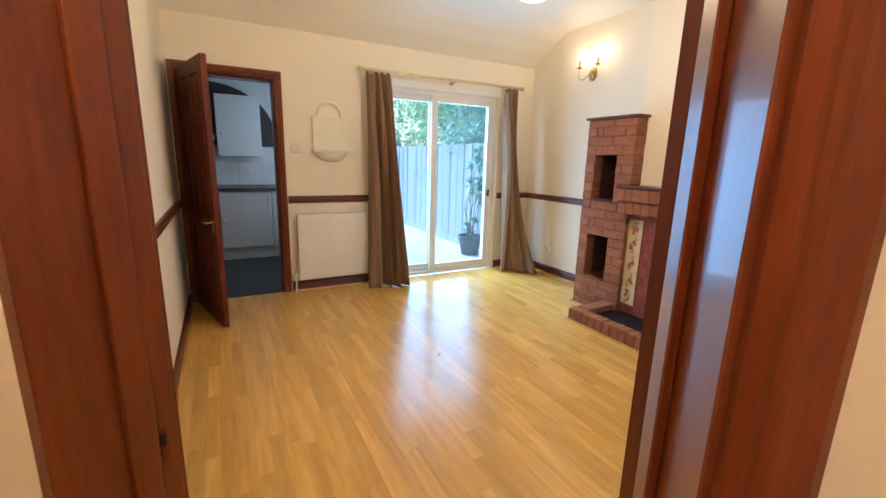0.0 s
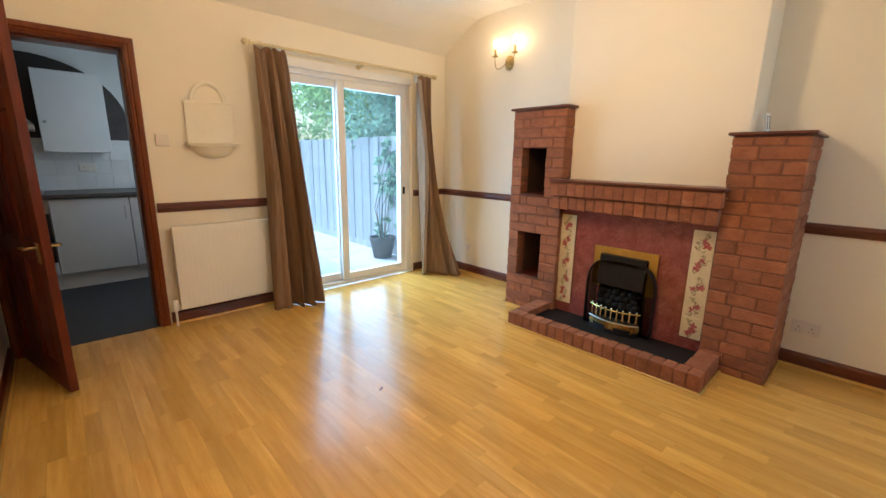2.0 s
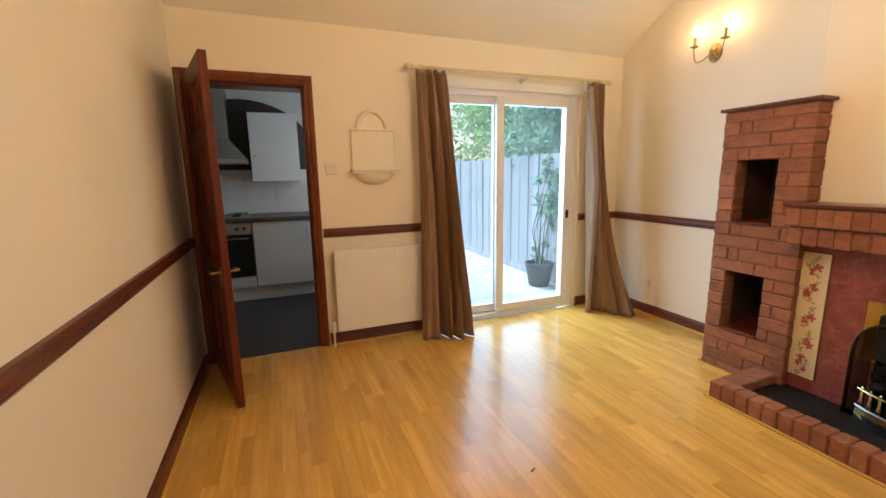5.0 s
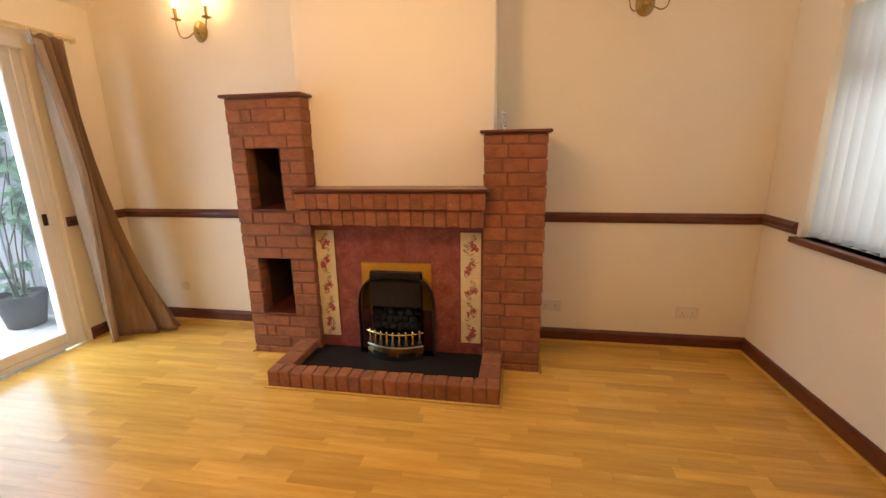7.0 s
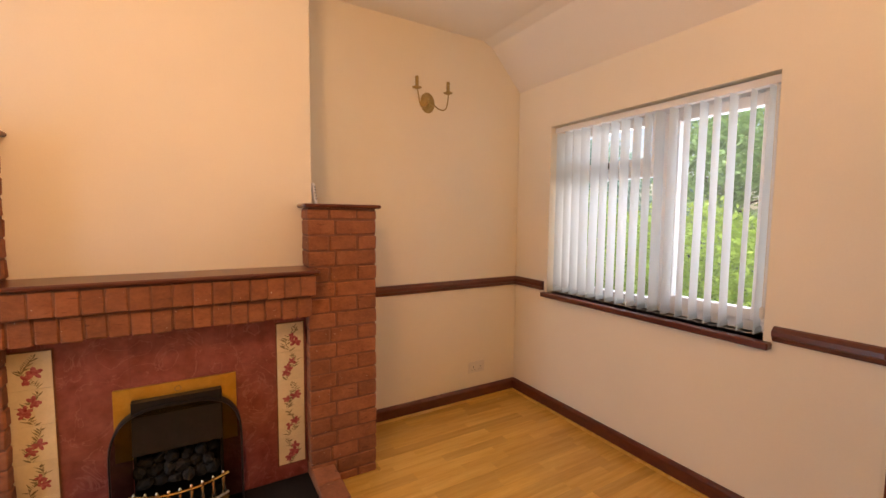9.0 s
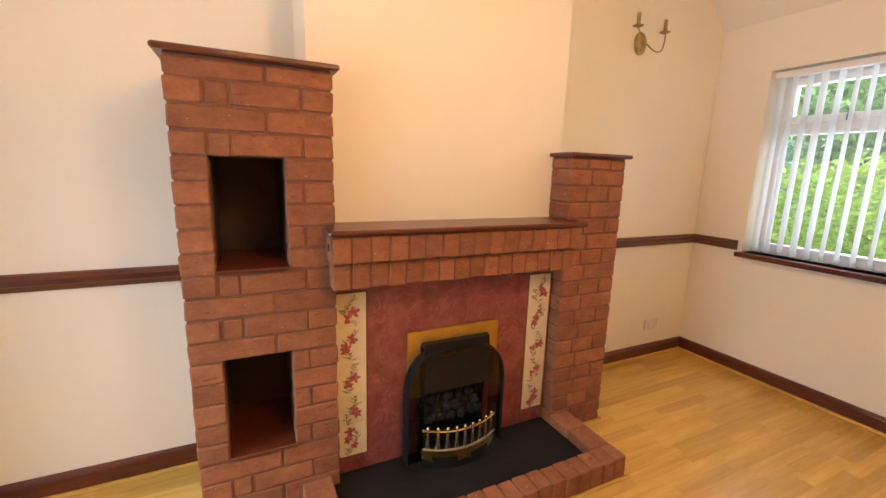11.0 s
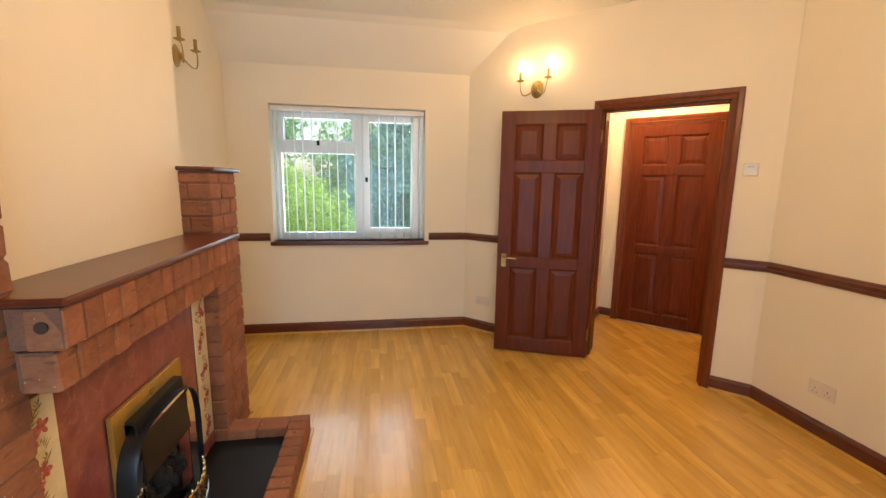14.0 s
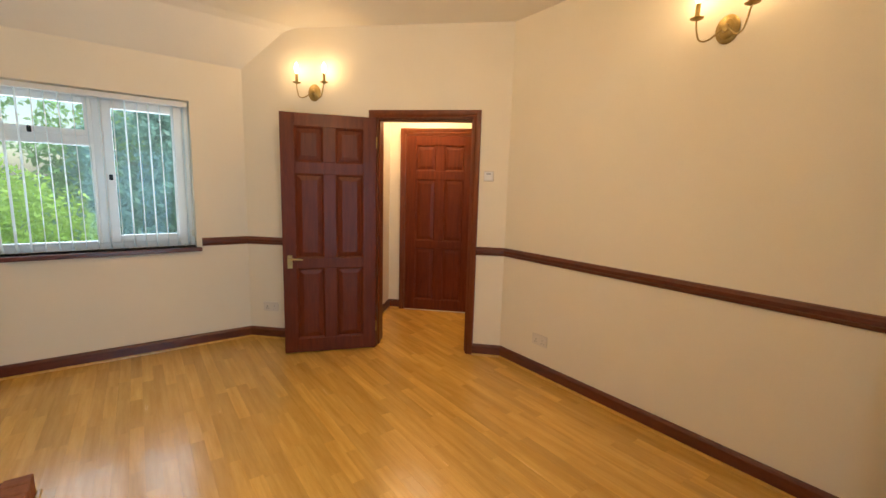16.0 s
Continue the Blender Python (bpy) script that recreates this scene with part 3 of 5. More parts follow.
for x in (2.33, 3.27, 4.05):
    bm = bmesh.new()
    tube(bm, [(x, 0.104, -0.02), (x, 0.05, -0.02), (x, 0.012, -0.012)], [0.018, 0.010, 0.012], 10)
    turned(bm, [(0.024, 0.095), (0.024, 0.104)], 14, pose(x, 0, -0.02, -90, 0, 0))
    turned(bm, [(0.019, -0.008), (0.019, 0.008)], 14, pose(x, 0, 0, 0, 90, 0))
    part("bracket", bm, M_POLE, pole, smooth=True)


def ring_mesh():
    bm = bmesh.new()
    tube(bm, [(0, 0.021 * math.cos(a), 0.021 * math.sin(a) - 0.006) for a in [2 * math.pi * k / 14 for k in range(15)]], 0.003, 6)
    return finish(bm, "ring", M_POLE, True)


RING = ring_mesh()
for x in [2.30 + 0.032 * i for i in range(6)] + [3.88 + 0.033 * i for i in range(6)]:
    part("ring", RING, None, pole, m=pose(x, 0, 0, 0, 0, random.uniform(-12, 12)))


def curtain(name, top, bottom, folds, label, flare, seed, tape, bow=(1, 1), lined=False):
    """top and bottom: (x0, x1); flare: how far the last edge swings out into the room at the floor."""
    rng = random.Random(seed)
    ob = thing(name, pose(0, 5.445, 0), label, "curtain", "patio curtains")
    bm = bmesh.new()
    nu, nv = folds * 12, 46
    ph = [rng.uniform(-0.5, 0.5) for _ in range(folds + 1)]
    grid = []
    for j in range(nv + 1):
        v = j / nv
        z = 2.135 * (1 - v) + 0.006
        row = []
        for i in range(nu + 1):
            u = i / nu
            e0 = top[0] + (bottom[0] - top[0]) * v ** bow[0]
            e1 = top[1] + (bottom[1] - top[1]) * v ** bow[1]
            x = e0 + (e1 - e0) * u
            waist = 0.035 * math.sin(math.pi * min(1, v * 1.1)) * (0.5 - u)
            k = (u + 0.055 * math.sin(5.1 * u + seed) + 0.03 * math.sin(11 * u + 2 * seed + 1.5 * v)) * folds
            p = 0.8 * math.sin(2.2 * u + seed + 2.0 * v)
            amp = (0.022 + 0.040 * min(1, v * 2.4)) * (1 + 0.35 * math.sin(3 * u + 1.7 * seed + 2.2 * v)) + 0.014 * v * math.sin(3 * v + u * 7)
            y = -0.012 - amp * (0.95 + math.sin(2 * math.pi * k + p + 1.1 * v * math.sin(4 * u + seed)) + 0.38 * math.sin(4.6 * math.pi * k + seed + 2.4 * v))
            y -= flare * (u if flare > 0 else 0) ** 1.4 * max(0, (v - 0.35) / 0.65) ** 1.8
            x += waist + 0.010 * math.cos(2 * math.pi * k * 0.5 + 3 * v) * v
            zz = z + (0.030 * math.sin(math.pi * (k % 1)) ** 2 * -1 if j == 0 else 0)
            row.append(bm.verts.new((x, y, zz)))
        grid.append(row)
    for a, b in zip(grid, grid[1:]):
        for i in range(nu):
            bm.faces.new((a[i], a[i + 1], b[i + 1], b[i]))
    edge = [tuple(row[0].co) for row in grid]
    f = part("drape", bm, M_CURTAIN, ob, smooth=True)
    sol = f.modifiers.new("thick", 'SOLIDIFY')
    sol.thickness = 0.003
    if lined:
        # the pale lining turns over the leading edge
        bm = bmesh.new()
        rows = [[bm.verts.new((row[0] - 0.004 + 0.011 * i, row[1] - 0.010 - 0.006 * math.sin(1.1 * i), row[2])) for i in range(6)] for row in edge[1:]]
        for a, b in zip(rows, rows[1:]):
            for i in range(5):
                bm.faces.new((a[i], a[i + 1], b[i + 1], b[i]))
        ln = part("lining", bm, M_LINING, ob, "pale lining at the leading edge", smooth=True)
        ln.modifiers.new("thick", 'SOLIDIFY').thickness = 0.002
    bm = bmesh.new()
    xs = tape
    box(bm, (xs - 0.018, -0.030, 2.07), (xs + 0.016, -0.006, 2.142), 0.004)
    part("heading_tape", bm, M_BLIND, ob, "white heading tape")
    return ob


curtain("curtain", (2.262, 2.505), (2.250, 2.650), 3, "heavy taupe brown curtain hanging to the floor", 0.13, 3, 2.458, (1, 0.62))
curtain("curtain", (3.865, 4.085), (3.925, 4.240), 3, "heavy taupe brown curtain flared out over the floor", 0.38, 8, 3.895, (1.5, 1.35), True)

# ---- window and blind ----
win = thing("window_1", pose(0, SOUTH - 0.14, 0), "white plastic window with a top light and a side casement", "window", kind="structure")
a0, a1, b0, b1 = WD[0] + 0.001, WD[1] - 0.001, WD[2] + 0.003, WD[3] - 0.001
part("window_frame", boxes(((a0, -0.06, b0), (a0 + 0.05, 0, b1)), ((a1 - 0.05, -0.06, b0), (a1, 0, b1)), ((a0 + 0.05, -0.06, b0), (a1 - 0.05, 0, b0 + 0.05)),
                           ((a0 + 0.05, -0.06, b1 - 0.05), (a1 - 0.05, 0, b1)), ((3.265, -0.06, b0 + 0.05), (3.325, 0, b1 - 0.05)),
                           ((3.325, -0.06, 1.69), (a1 - 0.05, 0, 1.745)), bevel=0.004), M_UPVC, win)
for nm, x0, x1, z0, z1, s in (("casement", a0 + 0.05, 3.265, b0 + 0.05, b1 - 0.05, 0.058), ("top_light", 3.325, a1 - 0.05, 1.745, b1 - 0.05, 0.045), ("fixed_light", 3.325, a1 - 0.05, b0 + 0.05, 1.69, 0.018)):
    bm = boxes(((x0, -0.045, z0), (x0 + s, 0.012, z1)), ((x1 - s, -0.045, z0), (x1, 0.012, z1)), ((x0 + s, -0.045, z0), (x1 - s, 0.012, z0 + s)), ((x0 + s, -0.045, z1 - s), (x1 - s, 0.012, z1)), bevel=0.004)
    sash = part(nm, bm, M_UPVC, win)
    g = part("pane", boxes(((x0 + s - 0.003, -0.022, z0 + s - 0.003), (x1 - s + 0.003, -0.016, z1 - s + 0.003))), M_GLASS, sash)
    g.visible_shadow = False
    if nm != "fixed_light":
        bm = bmesh.new()
        hx, hz = (x1 - s / 2, 1.44) if nm == "casement" else ((x0 + x1) / 2, z0 + 0.02)
        box(bm, (hx - 0.012, 0.012, hz - 0.022), (hx + 0.012, 0.030, hz + 0.022), 0.004)
        part("catch", bm, M_BLACK, sash, "small black window catch")
setting("window_sill", boxes(((WD[0] - 0.035, SOUTH - 0.15, 0.838), (WD[1] + 0.025, SOUTH + 0.045, 0.870)), bevel=0.005), M_TRIM, "dark mahogany window sill board", "window sill")

blind = thing("vertical_blind", pose(0, SOUTH - 0.055, 0), "white vertical fabric blind with turned-open slats in the window", "blind")
part("headrail", boxes(((WD[0] + 0.01, -0.022, 2.030), (WD[1] - 0.01, 0.022, 2.068)), bevel=0.003), M_UPVC, blind)
bm = bmesh.new()
xs = [-0.0445 + 0.089 * i / 6 for i in range(7)]
fa = [bm.verts.new((x, 0.0045 * (1 - (x / 0.0445) ** 2), 0.0)) for x in xs]
fb = [bm.verts.new((x, 0.0045 * (1 - (x / 0.0445) ** 2), 1.142)) for x in xs]
for i in range(6):
    bm.faces.new((fa[i], fa[i + 1], fb[i + 1], fb[i]))
for z0, z1 in ((0.0, 0.030), ):
    box(bm, (-0.042, 0.0030, z0 + 0.002), (0.042, 0.0062, z1))
SLAT = finish(bm, "slat", M_BLIND, True)
NS = 18
for i in range(NS):
    x = WD[0] + 0.05 + (WD[1] - WD[0] - 0.10) * i / (NS - 1)
    part("slat", SLAT, None, blind, m=pose(x, 0, 0.885, random.uniform(-0.4, 0.4), random.uniform(-0.5, 0.5), 93 + random.uniform(-5, 5)))
bm = bmesh.new()
for k in (0, 1):
    tube(bm, [(WD[0] + 0.045 + (WD[1] - WD[0] - 0.10) * i / 40, 0.036 * (1 if k else -1), 0.889 + 0.004 * math.cos(i * math.pi * (NS - 1) / 20)) for i in range(41)], 0.0014, 5)
part("bead_chain", bm, M_PLASTIC, blind)
bm = bmesh.new()
tube(bm, [(WD[0] + 0.022, 0.03, 2.03), (WD[0] + 0.020, 0.032, 1.5), (WD[0] + 0.021, 0.03, 1.02)], 0.002, 6)
turned(bm, [(0.004, 0), (0.010, 0.008), (0.010, 0.05), (0.003, 0.06)], 10, pose(WD[0] + 0.021, 0.03, 0.962))
part("pull_cord", bm, M_PLASTIC, blind)

# ---- fireplace ----
fire_place = thing("fireplace", pose(0, 0, 0), "red brick fireplace with two towers, shelf and raised hearth", "fireplace")
COURSE, ZB = 0.0795, -0.028
BRICKS = {}


def brick_mesh(lx, ly, lz):
    key = (round(lx, 3), round(ly, 3), round(lz, 3))
    if key not in BRICKS:
        bm = bmesh.new()
        box(bm, (-lx / 2, -ly / 2, -lz / 2), (lx / 2, ly / 2, lz / 2), 0.005)
        rr = random.Random(len(BRICKS))
        for v in bm.verts:
            v.co += Vector([rr.uniform(-0.0022, 0.0022) for _ in range(3)])
        BRICKS[key] = finish(bm, "brick", M_BRICK)
    return BRICKS[key]


def brick(parent, lo, hi):
    c = [(a + b) / 2 + random.uniform(-0.0012, 0.0012) for a, b in zip(lo, hi)]
    ob = part("brick", brick_mesh(*[b - a for a, b in zip(lo, hi)]), None, parent)
    ob.matrix_basis = pose(*c, 0, 0, random.choice((0, 180)) + random.uniform(-0.25, 0.25))
    return ob


def run(a, b, first, unit=0.225, least=0.06):
    """Cuts the stretch a to b into bricks, the first of a given length."""
    out, p, ln = [], a, first
    while p < b - 0.004:
        q = min(p + ln, b)
        if b - q < least:
            q = b
        out.append((p, q))
        p, ln = q, unit
    return out


def tower(name, y0, y1, xf, xb, top, niches, sides, label):
    J, D, R = 0.0075, 0.102, 0.0052
    bm = bmesh.new()
    if niches:
        n0, n1 = niches[0][0], niches[0][1]
        zs = [0.0] + [c for q in niches for c in q[2:]] + [top]
        for i in range(len(zs) - 1):
            box(bm, (xf + R, y0 + R, zs[i]), (xb - 0.09, n0, zs[i + 1]))
            box(bm, (xf + R, n1, zs[i]), (xb - 0.09, y1 - R, zs[i + 1]))
            if i % 2 == 0:
                box(bm, (xf + R, n0, zs[i]), (xb - 0.09, n1, zs[i + 1]))
            for ya, yb in ((y0 + R, n0), (n0, n1), (n1, y1 - R)):
                box(bm, (xb - 0.09, ya, zs[i]), (xb, yb, zs[i + 1]))
        bmesh.ops.remove_doubles(bm, verts=bm.verts, dist=0.0002)
    else:
        box(bm, (xf + R, y0 + R, 0), (xb, y1 - R, top))
    core = part(name, bm, M_MORTAR, fire_place, label)
    k = 0
    while ZB + k * COURSE < top - 0.01:
        z0, z1 = max(0.001, ZB + k * COURSE), min(top, ZB + (k + 1) * COURSE) - J
        mid = (z0 + z1) / 2
        odd = k % 2
        f0, f1 = (y0, y1) if odd else (y0 + D + J, y1 - D - J)
        spans = [(f0, f1)]
        for q in niches:
            if q[2] < mid < q[3]:
                spans = [(f0, q[0] + 0.002), (q[1] - 0.002, f1)]
        for a, b in spans:
            if b - a < 0.02:
                continue
            for p, q in run(a, b, 0.224):
                brick(core, (xf, p, z0), (xf + D, q - (J if q < b - 0.001 else 0), z1))
        for sd in sides:
            lo_x = xf + (D + J if odd else 0.0)
            stop = sides[sd]
            ys = (y0, y0 + D) if sd == "south" else (y1 - D, y1)
            if mid < stop:
                # only the corner of the course shows below
                if not odd:
                    brick(core, (xf, ys[0], z0), (xf + 0.224, ys[1], z1))
                continue
            for p, q in run(lo_x, xb - 0.001, 0.225):
                brick(core, (p, ys[0], z0), (q - (J if q < xb - 0.002 else 0), ys[1], z1))
        k += 1
    return core


NA = [(3.832, 4.070, 0.290, 0.6875), (3.832, 4.070, 1.0055, 1.403)]
TA = tower("tall_tower", 3.668, 4.172, 3.948, 4.419, 1.703, NA, {"south": 1.16, "north": -1}, "tall brick tower with two open niches")
TB = tower("short_tower", 2.206, 2.562, 3.930, 4.419, 1.458, [], {"south": -1, "north": 0.0}, "lower brick tower")
for nm, lo, hi in (("tower_cap", (3.925, 3.645, 1.704), (4.419, 4.196, 1.724)), ("tower_cap", (3.906, 2.184, 1.459), (4.419, 2.584, 1.478)),
                   ("mantel_shelf", (3.822, 2.528, 1.138), (4.069, 3.712, 1.158))):
    part(nm, boxes((lo, hi), bevel=0.006), M_TRIM, fire_place, "dark mahogany stained board")
for q in NA:
    part("niche_shelf", boxes(((3.938, q[0] + 0.003, q[2] + 0.001), (4.32, q[1] - 0.003, q[2] + 0.013)), bevel=0.002), M_TRIM, fire_place, "dark wooden niche shelf")

# thin dark brown sheets on the sides, top and back of each niche
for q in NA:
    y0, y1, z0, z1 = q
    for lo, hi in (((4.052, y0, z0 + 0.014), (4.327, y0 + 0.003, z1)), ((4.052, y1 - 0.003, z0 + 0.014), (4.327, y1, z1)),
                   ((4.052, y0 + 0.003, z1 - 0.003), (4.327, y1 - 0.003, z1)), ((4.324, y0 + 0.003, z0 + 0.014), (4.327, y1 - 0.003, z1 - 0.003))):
        part("niche_board", boxes((lo, hi)), M_NICHE, fire_place, "dark brown niche lining")

lintel = part("lintel", boxes(((3.878, 2.564, 0.936), (4.068, 3.666, 1.135)), ((3.8415, 2.555, 1.040), (3.947, 3.702, 1.134)), ((3.871, 2.566, 0.940), (3.947, 3.692, 1.03))), M_MORTAR, fire_place, "two rows of upright bricks under the mantel shelf")
for z0, z1, xf, y0, y1 in ((1.036, 1.134, 3.838, 2.546, 3.706), (0.932, 1.028, 3.866, 2.560, 3.698)):
    n = 16
    w = (y1 - y0) / n
    for i in range(n):
        jz = random.uniform(-0.004, 0.003) if z0 < 1 else 0
        brick(lintel, (xf, y0 + i * w, z0 + jz), (xf + 0.078, y0 + (i + 1) * w - (0.0035 if z0 > 1 else 0.005), z1))
# no recess is cut: a dark disc carries the shade of the hole
bm = bmesh.new()
turned(bm, [(0.014, 0), (0.014, 0.002)], 14, pose(3.878, 3.7065, 1.092, -90, 0, 0))
part("brick_hole", bm, M_NICHE, lintel, "dark disc standing for the shaded hole in the end brick")

kerb = part("hearth_kerb", boxes(((3.540, 2.446, 0.0), (3.626, 3.818, 0.102)), ((3.626, 2.446, 0.0), (3.946, 2.538, 0.102)), ((3.626, 3.708, 0.0), (3.946, 3.818, 0.102))), M_MORTAR, fire_place, "raised brick hearth kerb")
n = 19
w = (3.822 - 2.441) / n
for i in range(n):
    brick(kerb, (3.536, 2.441 + i * w, 0.002), (3.634, 2.441 + (i + 1) * w - 0.007, 0.108 + random.uniform(-0.003, 0.003)))
for y0 in (2.441, 3.703):
    for p, q in ((3.641, 3.790), (3.798, 3.944)):
        brick(kerb, (p, y0, 0.002), (q, y0 + 0.119, 0.108))
part("hearth_slab", boxes(((3.636, 2.546, 0.0), (4.068, 3.702, 0.058)), bevel=0.002), M_SLATE, fire_place, "black slate hearth slab")
for lo, hi in (((3.518, 2.423, 0.0), (3.535, 3.840, 0.012)), ((3.535, 2.423, 0.0), (3.945, 2.440, 0.012)), ((3.535, 3.823, 0.0), (3.945, 3.840, 0.012))):
    part("floor_bead", boxes((lo, hi), bevel=0.004), M_PLANK, fire_place, "beech floor bead")
part("floor_bead", boxes(((3.930, 4.174, 0.0), (4.399, 4.190, 0.012)), bevel=0.004), M_PLANK, fire_place, "beech floor bead")
part("floor_bead", boxes(((3.912, 2.188, 0.0), (4.399, 2.204, 0.012)), bevel=0.004), M_PLANK, fire_place, "beech floor bead")

OP = (2.955, 3.295, 0.060, 0.610)
back = part("back_panel", boxes(((4.002, 2.564, 0.058), (4.066, OP[0], 0.935)), ((4.002, OP[1], 0.058), (4.066, 3.667, 0.935)), ((4.002, OP[0], OP[3]), (4.066, OP[1], 0.935)), bevel=0.001), M_PANEL, fire_place,
            "mottled burgundy fireplace back panel")


def flower(bm, y, z, r, rng):
    """A flat painted bloom standing a hair proud of its tile; petals take slot 0, stems slot 1."""
    for k in range(5):
        a = 2 * math.pi * k / 5 + rng.uniform(0, 1)
        c = Vector((0, y + math.cos(a) * r * 0.6, z + math.sin(a) * r * 0.6))
        q = rng.uniform(0.30, 0.42)
        f = bm.faces.new([bm.verts.new((-0.0006 - 0.00003 * k, c.y + r * (0.62 * math.cos(b) * math.cos(a) - q * math.sin(b) * math.sin(a)), c.z + r * (0.62 * math.cos(b) * math.sin(a) + q * math.sin(b) * math.cos(a)))) for b in [2 * math.pi * j / 8 for j in range(8)]])
        f.material_index = 0


def sprig(bm, y, z, ln, ang, w):
    d = Vector((0, math.cos(ang), math.sin(ang)))
    p = Vector((0, -d.z, d.y))
    o = Vector((-0.0005, y, z))
    f = bm.faces.new([bm.verts.new(o), bm.verts.new(o + d * ln * 0.5 + p * w), bm.verts.new(o + d * ln), bm.verts.new(o + d * ln * 0.5 - p * w)])
    f.material_index = 1


for y0, y1, sd in ((2.578, 2.706, 4), (3.540, 3.672, 9)):
    strip = part("tile_strip", boxes(((4.000, y0 - 0.006, 0.134), (4.0015, y1 + 0.006, 0.884))), M_MORTAR, back, "cream glazed tile strip with painted red flowers")
    h = 0.7380 / 5
    rng = random.Random(sd)
    for i in range(5):
        ob = part("tile", boxes(((3.995, y0, 0.140 + i * h), (4.000, y1, 0.140 + (i + 1) * h - 0.0006)), bevel=0.0008), M_CREAM, back)
        bm = bmesh.new()
        yc = (y0 + y1) / 2
        z0 = 0.140 + i * h
        for k in range(22):
            # a stem that winds up the strip, with narrow leaves off it
            zk = z0 + (h - 0.016) * k / 22
            yk = yc + 0.022 * math.sin(zk * 38 + sd)
            sprig(bm, yk, zk, 0.016, math.pi / 2 + 0.75 * math.cos(zk * 38 + sd), 0.0013)
            sprig(bm, yk, zk, min(rng.uniform(0.016, 0.040), z0 + h - zk - 0.003), math.pi / 2 + rng.choice((-1, 1)) * rng.uniform(0.35, 1.25), rng.uniform(0.0016, 0.0042))
        for k in range(3 if i in (0, 3) else 2):
            flower(bm, yc + rng.choice((-1, 1)) * rng.uniform(0.006, 0.026), z0 + 0.030 + (h - 0.062) * (k + rng.random()) / 3, rng.uniform(0.015, 0.024), rng)
        for v in bm.verts:
            v.co.x += 3.9947
        part("flower_motif", bm, [M_ROSE, M_STEM], ob, "painted red flowers and brown stems")

# ---- gas fire ----
gf = thing("gas_fire", pose(3.985, 3.125, 0.058), "black and brass coal-effect gas fire in the fireplace", "gas fire")
part("brass_plate", boxes(((-0.004, -0.232, 0.30), (0.012, -0.172, 0.615)), ((-0.004, 0.172, 0.30), (0.012, 0.232, 0.615)), ((-0.004, -0.172, 0.552), (0.012, 0.172, 0.615)), bevel=0.001), M_BRASSF, gf, "flat brass surround plate")
part("fire_box", boxes(((0.060, -0.17, 0.0), (0.070, 0.17, 0.55)), ((0.0, -0.171, 0.0), (0.06, -0.160, 0.55)), ((0.0, 0.160, 0.0), (0.06, 0.171, 0.55)), ((-0.03, -0.16, 0.0), (0.06, 0.16, 0.05))), M_BLACK, gf)
bm = bmesh.new()
prism(bm, [(0.02, 0.565), (-0.034, 0.560), (-0.054, 0.335), (-0.049, 0.335), (-0.028, 0.548), (0.02, 0.550)], -0.168, 0.168)
part("canopy", bm, M_BLACK, gf, "black curved canopy")
bm = bmesh.new()
NA2 = 22
outer, inner = [], []
for i in range(NA2 + 1):
    a = math.pi * i / NA2
    outer.append((0.252 * math.copysign(abs(math.cos(a)) ** 0.55, math.cos(a)), 0.30 + 0.235 * math.sin(a) ** 0.75))
    inner.append((0.243 * math.copysign(abs(math.cos(a)) ** 0.55, math.cos(a)), 0.30 + 0.226 * math.sin(a) ** 0.75))
outer = [(0.252, 0.0)] + outer + [(-0.252, 0.0)]
inner = [(0.243, 0.0)] + inner + [(-0.243, 0.0)]
ring = []
for (yo, zo), (yi, zi) in zip(outer, inner):
    bow = -0.050
    ring.append([bm.verts.new((bow, yo, zo)), bm.verts.new((bow - 0.012, (yo + yi) / 2, (zo + zi) / 2)), bm.verts.new((bow, yi, zi)), bm.verts.new((-0.004, yo, zo))])
for p, q in zip(ring, ring[1:]):
    for k in range(4):
        bm.faces.new((p[k], p[(k + 1) % 4], q[(k + 1) % 4], q[k]))
part("hoop", bm, M_BLACK, gf, "black arched hoop", smooth=True)
bm = bmesh.new()
ga = [bm.verts.new((-0.049, y, z)) for y, z in inner]
gb = [bm.verts.new((-0.046, max(-0.168, min(0.168, y)), min(z, 0.500))) for y, z in inner]
for i in range(len(inner) - 1):
    bm.faces.new((ga[i], ga[i + 1], gb[i + 1], gb[i]))
part("smoked_pane", bm, M_SMOKE, gf, "smoked arched glass pane")
rng = random.Random(5)
for i in range(22):
    bm = bmesh.new()
    bmesh.ops.create_icosphere(bm, subdivisions=2, radius=1)
    sc = [rng.uniform(0.024, 0.036) for _ in range(3)]
    for v in bm.verts:
        nz = 1 + 0.28 * noise.noise(v.co * 1.6 + Vector((i * 7, 0, 0)))
        v.co = Vector([c * s * nz for c, s in zip(v.co, sc)])
    r, c = divmod(i, 6)
    part("coal", bm, M_COAL, gf, m=pose(-0.02 + 0.012 * r + rng.uniform(-0.01, 0.01), -0.125 + c * 0.05 + (r % 2) * 0.02 + rng.uniform(-0.008, 0.008), 0.190 + r * 0.045, rng.uniform(0, 90), rng.uniform(0, 90), 0))


def bowx(y, d=0.060):
    return -0.075 - d * (1 - (y / 0.19) ** 2)


